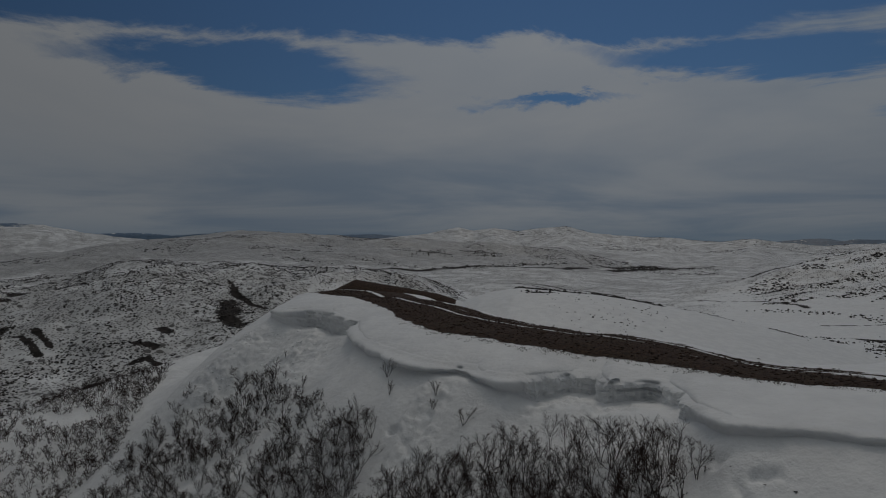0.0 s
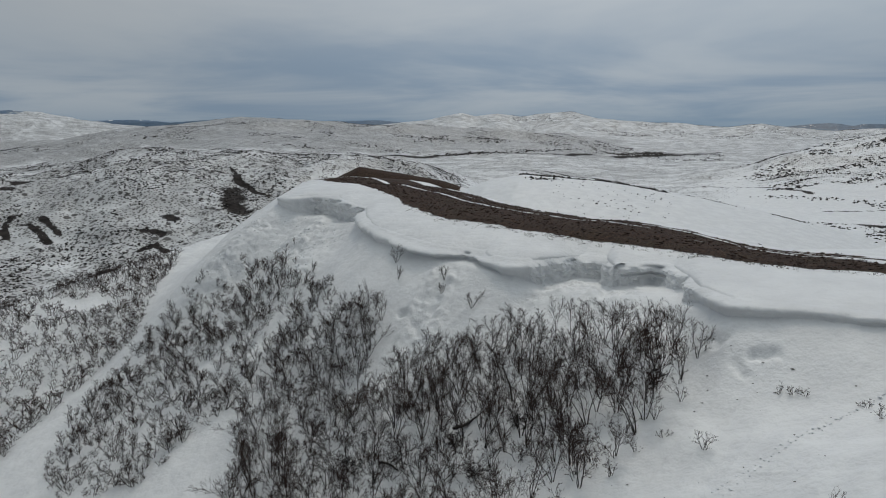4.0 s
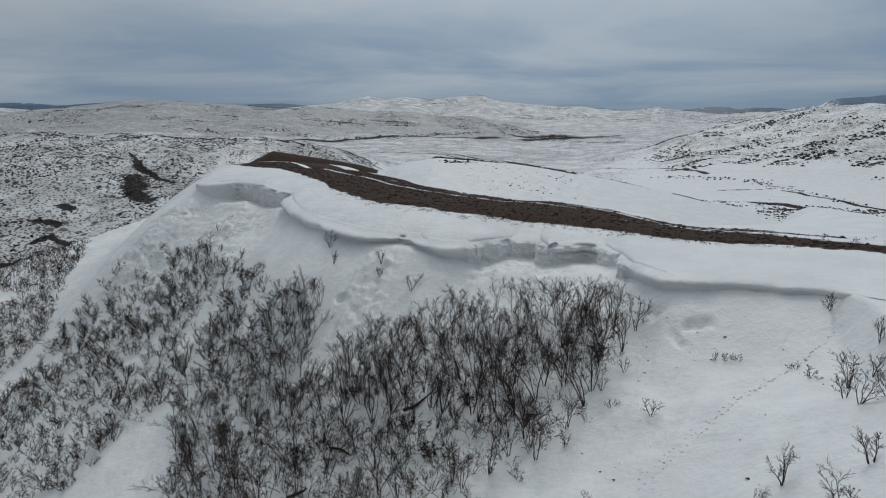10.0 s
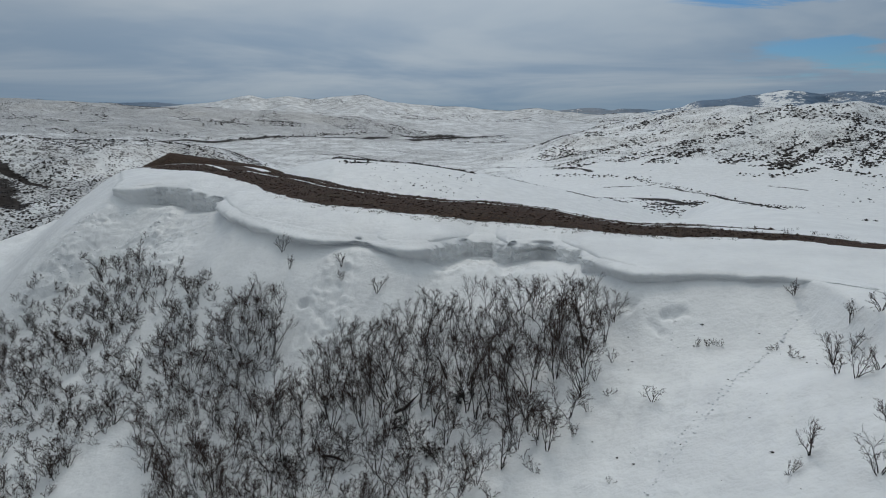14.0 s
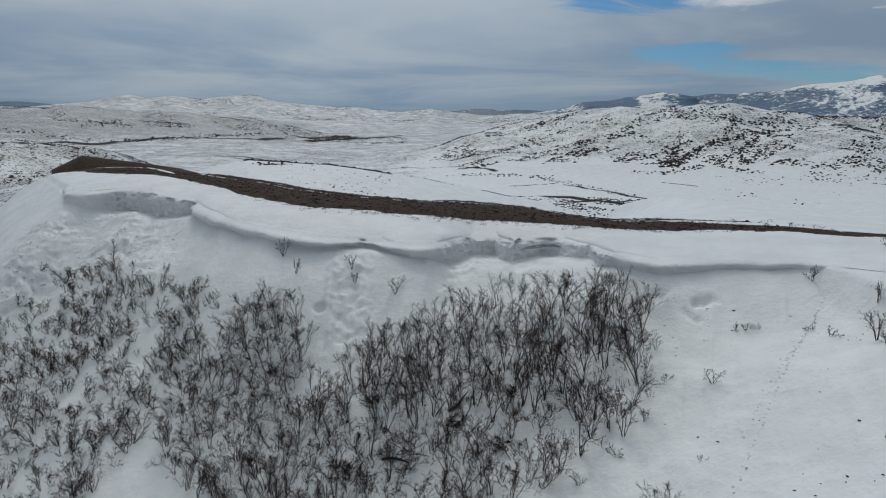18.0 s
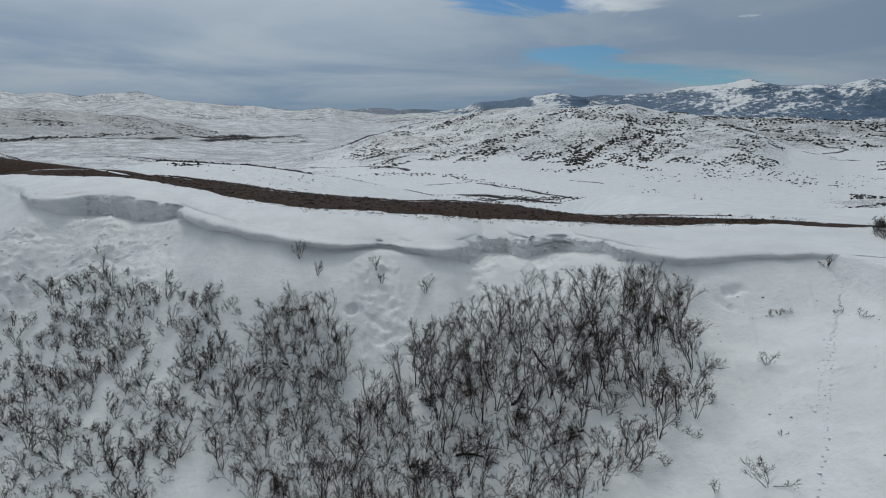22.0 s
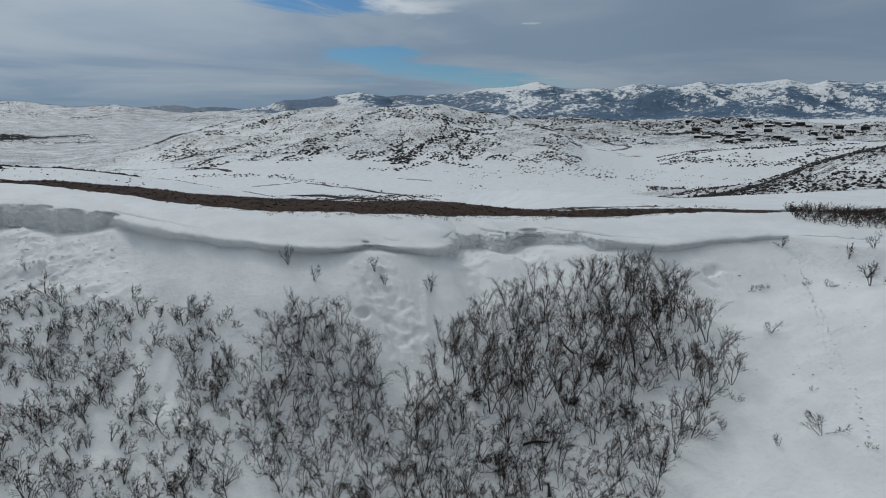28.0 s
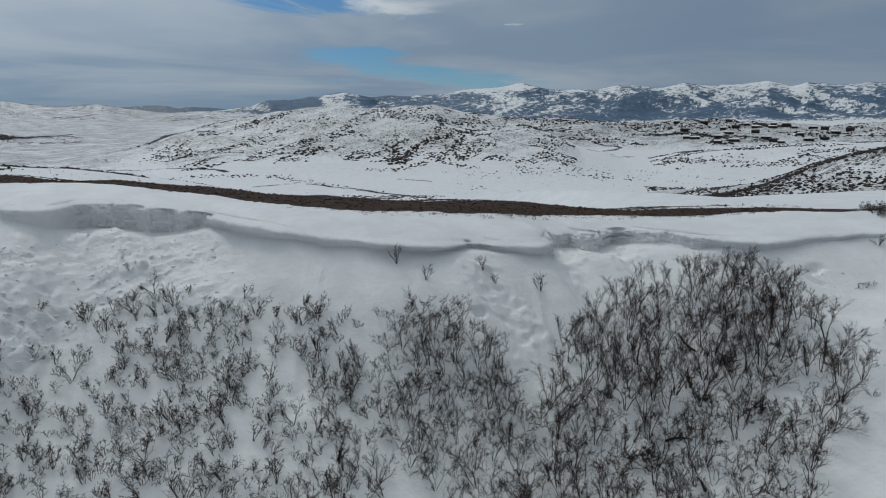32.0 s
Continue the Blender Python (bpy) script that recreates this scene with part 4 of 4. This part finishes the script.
BRUSH = [plant_kind("brush", 300 + i, MAT_BARK, MAT_TWIG, stems=4, tall=(1.5, 1.2, 0.9)[i], spread=(0.8, 1.0, 1.3)[i], thick=0.03, limbs=3, twigs=4, tips=4, first=0.15, wander=0.25, joints=3, bends=1, fine_r=0.020) for i in range(3)]
TUFTS = [plant_kind("tuft", 320 + i, MAT_SAGE, MAT_SAGE, stems=6, tall=(0.7, 0.55)[i], spread=(0.7, 1.0)[i], thick=0.02, limbs=2, twigs=3, tips=2, first=0.3, wander=0.25, joints=2, bends=1, fine_r=0.02) for i in range(2)]

more = scatter(rng, FIELD, 0.7, 400, patchy)
joined(LIGHT_SHRUBS, more, rng.uniform(0.45, 0.9, len(more)), (MAT_BARK, MAT_TWIG), "low_shrubs", "low leafless shrubs half buried in snow", "shrubs")
band = scatter(rng, BAND, 1.1, 640, lambda x, y: fbm(np.array([x * 0.6]), np.array([y]), 9.0, 3, 78)[0] > rng.uniform(-0.5, 0.1))
joined(LIGHT_SHRUBS, band, rng.uniform(0.75, 1.3, len(band)), (MAT_BARK, MAT_TWIG), "shrub_band", "band of leafless shrubs on the snowy spur", "shrubs")
under = scatter(rng, GROVE, 1.0, 300) + scatter(rng, CLUMP, 1.1, 80)
joined(BRUSH, under, rng.uniform(0.6, 1.1, len(under)), (MAT_BARK, MAT_TWIG), "undergrowth", "low brown brush and twigs under the leafless trees", "undergrowth")


def on_bench(x, d):
    """The place on the bench at x that lies d behind the cornice's edge."""
    ys = np.linspace(20, 190, 1400)
    k = int(np.argmin(np.abs(lip_distance(np.full_like(ys, x), ys) - d)))
    return x, float(ys[k])


edge = []
for n in range(150):
    x = rng.uniform(-24, 38)
    edge.append((x, float(np.interp(x, *GRASS_LO)) - 0.9 + rng.normal(0, 0.7)))
joined(TUFTS, edge, rng.uniform(0.5, 1.3, len(edge)), (MAT_SAGE, MAT_SAGE), "sage_tufts", "grey-brown sage tufts along the edge of the bare grass", "tufts")
hedge = [on_bench(x, d) for x, d in zip(rng.uniform(30, 50, 90), rng.uniform(13, 20, 90))]
joined(BRUSH, hedge, rng.uniform(0.25, 0.5, len(hedge)), (MAT_BARK, MAT_TWIG), "brush_row", "row of leafless brush along the back of the snowy bench", "brush")
corner = scatter(rng, [(49, 64), (56, 72), (70, 62), (64, 50), (55, 52), (50, 57)], 0.75, 280)
joined(LIGHT_SHRUBS, corner, rng.uniform(0.45, 0.85, len(corner)), (MAT_BARK, MAT_TWIG), "shrub_thicket", "dense dark shrub thicket at the end of the ridge", "shrubs")


# ---------------------------------------------------------------- far scrub, snow rubble, dead wood
def blob_mass(places, sizes, mat, name, label, category, squash=0.75, seed=5, flat=False):
    """Small rough lumps joined into one mass."""
    g = (1 + 5 ** 0.5) / 2
    ico = np.array([(-1, g, 0), (1, g, 0), (-1, -g, 0), (1, -g, 0), (0, -1, g), (0, 1, g), (0, -1, -g), (0, 1, -g), (g, 0, -1), (g, 0, 1), (-g, 0, -1), (-g, 0, 1)]) / (1 + g * g) ** 0.5
    tri = np.array([(0, 11, 5), (0, 5, 1), (0, 1, 7), (0, 7, 10), (0, 10, 11), (1, 5, 9), (5, 11, 4), (11, 10, 2), (10, 7, 6), (7, 1, 8), (3, 9, 4), (3, 4, 2), (3, 2, 6), (3, 6, 8), (3, 8, 9), (4, 9, 5), (2, 4, 11), (6, 2, 10), (8, 6, 7), (9, 8, 1)])
    r = np.random.default_rng(seed)
    places, sizes = np.asarray(places, float), np.asarray(sizes, float)
    if not flat:
        ico = np.array([(1, 0, 0), (-1, 0, 0), (0, 1, 0), (0, -1, 0), (0, 0, 1), (0, 0, -1)], float)
        tri = np.array([(0, 2, 4), (2, 1, 4), (1, 3, 4), (3, 0, 4), (2, 0, 5), (1, 2, 5), (3, 1, 5), (0, 3, 5)])
    n, k = len(places), len(ico)
    z = height(places[:, 0], places[:, 1])
    shape = ico[None] * r.uniform(0.45, 1.25, (n, k, 1)) * sizes[:, None, None] * np.stack([r.uniform(0.7, 1.4, n), r.uniform(0.7, 1.4, n), r.uniform(0.5, 1.0, n) * squash], -1)[:, None, :]
    v = shape + np.column_stack([places, z + (0.0 if flat else 0.25) * sizes * squash])[:, None, :]
    f = tri[None] + (np.arange(n) * k)[:, None, None]
    me = mesh_of(name, v.reshape(-1, 3), f.reshape(-1, 3), mat, smooth=not flat)
    return tagged(new(name, me), label, category, kind="stuff")


def sown(r, az0, az1, r0, r1, count, grain, cut, seed, slant=0.0):
    """Places on a hillside in clusters."""
    out = []
    while len(out) < count:
        a, q = radians(r.uniform(az0, az1)), math.sqrt(r.uniform(r0 * r0, r1 * r1))
        out.append((q * math.sin(a), q * math.cos(a)))
        if len(out) == count:
            p = np.array(out)
            keep = fbm(p[:, 0] + slant * p[:, 1], p[:, 1] * 0.7, grain, 3, seed) > cut + r.uniform(-0.12, 0.12, len(p))
            out = [tuple(v) for v in p[keep]]
            if len(out) > count * 0.9:
                break
    return out


def far_scrub():
    r = np.random.default_rng(21)
    for az0, az1, r0, r1, count, grain, cut, lo, hi, slant, label in (
            (-76, -24, 300, 760, 20000, 30, -0.12, 0.4, 1.15, 0.6, "grey scrub scattered over the snowy hillside with dark gullies"),
            (-2, 32, 690, 1010, 3600, 26, 0.08, 0.7, 2.0, -0.8, "dark scrub in streaks over the snowy round hill"),
            (22, 74, 1150, 1760, 8500, 60, -0.02, 1.2, 3.6, 0.3, "dark woods and scrub on low snowy hills"),
            (38, 74, 740, 1010, 2600, 40, 0.0, 0.7, 2.0, 0.3, "dark scrub on the snowy spur below the houses"),
            (36, 76, 290, 490, 7500, 22, -0.14, 0.5, 1.6, 0.0, "brown scrub on the slope above the valley"),
            (-62, -12, 1500, 2150, 5000, 90, 0.03, 0.9, 2.3, 0.5, "sparse scrub on the broad grey hill"),
            (-15, -5, 1500, 1900, 1100, 60, 0.0, 0.8, 2.2, 0.0, "dark thicket along the far river"),
            (-3, 8, 430, 530, 260, 20, 0.0, 0.4, 1.1, 0.0, "bushes below the edge of the terrace"),
            (26, 36, 630, 700, 130, 18, 0.08, 0.7, 1.5, 0.0, "dark bushes on the white valley floor"),
            (8, 24, 380, 490, 520, 25, 0.0, 0.4, 1.2, 0.0, "dark bushes along the creek in the valley"),
            (-22, 14, 2700, 3500, 2200, 120, 0.05, 1.2, 3.8, 0.0, "dark woods on the white hills"),
            (36.5, 41, 545, 585, 200, 20, -0.2, 0.5, 1.5, 0.0, "grey willow thicket on the valley floor"),
            (20, 48, 500, 760, 300, 25, 0.12, 0.4, 1.2, 0.0, "few dark bushes on the valley floor"),
            (-14, 2, 270, 385, 120, 60, 0.0, 0.2, 0.6, 0.0, "few small bushes on the snowy terrace")):
        p = sown(r, az0, az1, r0, r1, count, grain, cut, int(az0 + 200), slant)
        blob_mass(p, r.uniform(lo, hi, len(p)), MAT_SCRUB, "scrub", label, "scrub", 0.7, int(r0))


far_scrub()

# gullies and banks along which the brush grows thick: half breadth, bushes to each ten metres, size, and the line in plan
BRUSH_LINES = (
    (4.5, 9, 1.9, "195:652 237:729 263:755 293:758 332:779"), (4.5, 8, 2.0, "191:654 214:725 233:763 246:773"), (4, 8, 1.7, "236:719 254:746 274:760 297:785 314:835"),
    (4, 8, 1.7, "235:649 264:690 297:735 333:774"), (4, 7, 1.5, "159:634 192:629 224:654"), (5, 7, 1.6, "151:684 176:733 215:753 240:769"),
    (5, 6, 1.5, "123:773 142:803 172:815 195:799 217:782"), (5, 9, 1.7, "117:715 138:756 150:755"), (4, 7, 1.4, "28:785 55:815 83:836 110:845 144:876 183:861"),
    (5, 6, 1.5, "77:892 104:935 130:913 154:927"), (6, 6, 1.5, "41:938 80:1000 110:973"), (6, 6, 1.6, "261:827 297:842 304:785"),
    (4, 6, 1.5, "236:667 240:632 258:604"), (3, 7, 1.3, "-40:824 1:817 42:811 94:823"), (5, 5, 1.3, "-53:924 0:951 54:933"), (5, 7, 1.8, "300:800 340:830 362:845"),
    (1.2, 16, 0.9, "-117:374 -98:379 -72:386 -48:390 -40:391"), (1.0, 6, 0.5, "-30:391 0:392 34:390"), (2.5, 18, 0.9, "-103:358 -91:367"), (2.0, 6, 0.6, "-60:330 -40:322"),
    (10, 3, 2.2, "-812:1162 -721:1163 -616:1111"), (12, 3, 2.2, "-937:1079 -872:1083 -810:1087"), (10, 3, 2.4, "-728:1282 -713:1327 -770:1514"), (12, 5, 2.4, "-587:1121 -489:1179 -464:1318 -405:1397"),
    (16, 6, 3.0, "-364:1513 -302:1578 -285:1764"), (14, 2, 2.4, "-1325:1083 -1169:1021 -1143:1080"), (16, 3, 2.6, "-721:1568 -577:1443"), (14, 3, 2.6, "-1006:1344 -938:1285"), (3, 5, 1.2, "-36:836 17:808 78:756"),
    (11, 42, 1.25, "255:360 280:330 300:306 320:287 339:265 350:250"), (5, 8, 0.9, "60:441 78:430 100:415 130:390"), (5, 9, 1.1, "-8:645 12:640 45:630 75:615"), (4, 8, 1.0, "60:482 95:475 130:462"), (3, 6, 0.9, "70:610 90:575 108:530 120:495"),
)


def brush_along(lines):
    r = np.random.default_rng(23)
    spots, sizes = [], []
    for wide, thick, size, line in lines:
        px, py = table(line)
        run = np.concatenate([[0], np.cumsum(np.hypot(np.diff(px), np.diff(py)))])
        s = r.uniform(0, run[-1], int(run[-1] * thick / 10))
        off = r.normal(0, wide, (len(s), 2))
        spots.append(np.column_stack([np.interp(s, run, px), np.interp(s, run, py)]) + off)
        sizes.append(size * r.uniform(0.45, 1.3, len(s)))
    blob_mass(np.concatenate(spots), np.concatenate(sizes), MAT_SCRUB, "scrub", "dark brush growing in gullies and along banks in the snow", "scrub", 0.8, 24)


brush_along(BRUSH_LINES)


def snow_rubble():
    r = np.random.default_rng(31)
    p = np.column_stack([r.uniform(-62, 22, 26000), r.uniform(48, 104, 26000)])
    d = lip_distance(p[:, 0], p[:, 1])
    keep = rubble(p[:, 0], p[:, 1], d) > r.uniform(0.3, 1.2, len(p))
    p = p[keep & (p[:, 0] < -28)][:700]
    blob_mass(p, 0.08 + 0.22 * r.uniform(0, 1, len(p)) ** 3, MAT_SNOW, "snow_blocks", "broken blocks of fallen cornice snow", "snow blocks", 0.6, 32, True)


snow_rubble()


def fallen_log(x, y, turn, length, thick):
    r = np.random.default_rng(int(abs(x) * 10))
    v, q = [], []
    path = limb(r, (-length / 2, 0, thick * 0.6), (1, 0, 0.02), length, 7, 0.16, 0.01)
    n = tube(path, thick * np.array((0.9, 1.0, 0.8, 0.9, 0.7, 0.6, 0.4, 0.2)), 7, v, q, 0)
    root = new("fallen_log")
    root.matrix_world = Matrix.Translation((x, y, ground_z(x, y))) @ Euler((0, 0, turn)).to_matrix().to_4x4()
    tagged(root, "dark wet fallen log lying in snow among trees", "log", "fallen logs")
    part("stem", mesh_of("stem", np.concatenate(v), np.concatenate(q), MAT_LOG), None, root)
    v, q, n = [], [], 0
    for k in range(6):
        w = r.normal(0, 1, 3)
        w[2] = abs(w[2]) * 0.6
        br = limb(r, path[1 + k % 6], w / np.linalg.norm(w), length * r.uniform(0.15, 0.4), 3, 0.2, 0.02)
        n = tube(br, np.linspace(thick * 0.3, thick * 0.06, 4), 4, v, q, n)
    part("snags", mesh_of("snags", np.concatenate(v), np.concatenate(q), MAT_LOG), None, root)


for x, y, turn, length, thick in ((7.6, 52.4, 0.5, 3.0, 0.16), (9.5, 56.5, 2.2, 2.6, 0.12), (2.0, 48.0, -0.4, 2.8, 0.13), (0.5, 44.0, 1.2, 2.6, 0.14), (-14.5, 63.0, 0.2, 1.9, 0.1)):
    fallen_log(x, y, turn, length, thick)


def specks():
    """Bits of twig and small stones on the clean snow, and a line of old footprints with raised rims."""
    r = np.random.default_rng(51)
    p = np.column_stack([r.uniform(21, 42, 300), r.uniform(30, 60, 300)])
    d = lip_distance(p[:, 0], p[:, 1])
    p = p[(d < -3) & (p[:, 0] > 20 + 0.3 * (p[:, 1] - 40))][:70]
    blob_mass(p, r.uniform(0.05, 0.14, len(p)), MAT_LOG, "twig_litter", "dark bits of twig strewn over clean snow", "litter", 0.5, 52)
    way = np.column_stack([np.linspace(23, 39.5, 60), np.interp(np.linspace(0, 1, 60), [0, 0.4, 0.7, 1], [33, 42, 49, 55])]) + r.normal(0, 0.12, (60, 2))
    more = np.column_stack([np.linspace(27, 38, 40), np.linspace(40, 53, 40)]) + r.normal(0, 0.12, (40, 2))
    blob_mass(np.concatenate([way, more]), r.uniform(0.09, 0.16, 100), MAT_SNOW, "footprint_rims", "line of old footprints across the snow slope", "footprints", 0.55, 53)


specks()


def grass_tufts():
    """Small dead tufts that roughen the bare grass and its rim."""
    r = np.random.default_rng(61)
    p = np.column_stack([r.uniform(-70, 46, 9000), r.uniform(55, 140, 9000)])
    keep = covers(p[:, 0], p[:, 1], np.zeros(len(p)))[0] > r.uniform(0.25, 0.75, len(p))
    p = p[keep][:3200]
    blob_mass(p, r.uniform(0.10, 0.30, len(p)), MAT_GRASS, "grass_tufts", "dead red-brown grass tufts on the bare ridge top", "grass", 0.7, 62)


grass_tufts()


# ---------------------------------------------------------------- lodges on the far low hills
def box_mesh(name, length, depth, low, high, mat):
    v = [(sx * length / 2, sy * depth / 2, z) for z in (low, high) for sx, sy in ((-1, -1), (1, -1), (1, 1), (-1, 1))]
    return mesh_of(name, v, [(0, 1, 5, 4), (1, 2, 6, 5), (2, 3, 7, 6), (3, 0, 4, 7), (4, 5, 6, 7)], mat, smooth=False)


def gable_mesh(name, length, depth, eave, ridge, thick, mat):
    """Two roof slabs that meet at a ridge, with their thickness."""
    prof = [(-depth / 2, eave), (0, ridge), (depth / 2, eave), (depth / 2, eave + thick), (0, ridge + thick), (-depth / 2, eave + thick)]
    v = [(sx * length / 2, y, z) for sx in (-1, 1) for y, z in prof]
    quads = [(i, (i + 1) % 6, 6 + (i + 1) % 6, 6 + i) for i in range(6)] + [(0, 5, 4, 1), (1, 4, 3, 2), (6, 7, 10, 11), (7, 8, 9, 10)]
    return mesh_of(name, v, quads, mat, smooth=False)


HOUSE_AT = ((952, 1036), (805, 852), (838, 850), (1091, 1112), (1031, 1008), (1028, 982), (945, 907), (1113, 1018), (1097, 1006), (1120, 994), (1119, 974), (1126, 939), (1131, 918), (848, 895), (909, 932), (860, 987), (808, 925), (814, 912), (1011, 1015), (928, 964), (897, 840), (892, 821), (891, 805), (874, 770), (837, 746), (992, 854), (937, 793), (1003, 817), (925, 769), (1083, 858), (1106, 849), (934, 1092))
HOUSES = [(box_mesh("wall", l, d, -2.5, 3.4, MAT_LOG), gable_mesh("roof", l + 1, d + 1.6, 3.2, 3.2 + rise, 0.4, mat)) for l, d, rise, mat in ((13, 8, 1.6, MAT_LOG), (10, 7, 1.8, MAT_SNOW), (15, 8, 1.5, MAT_SNOW))]
turn = np.random.default_rng(71)
for n, (x, y) in enumerate(HOUSE_AT):
    wall, roof = HOUSES[n % 3]
    root = new("house")
    root.matrix_world = Matrix.Translation((x, y, float(height(x, y)[0]))) @ Euler((0, 0, math.atan2(-x, y) + turn.uniform(-0.35, 0.35))).to_matrix().to_4x4()
    tagged(root, "long dark timber house with snow on its roof" if n % 3 else "long dark timber house standing in snow on a hill", "house", "houses on the far hills")
    part("wall", wall, None, root)
    part("roof", roof, None, root)
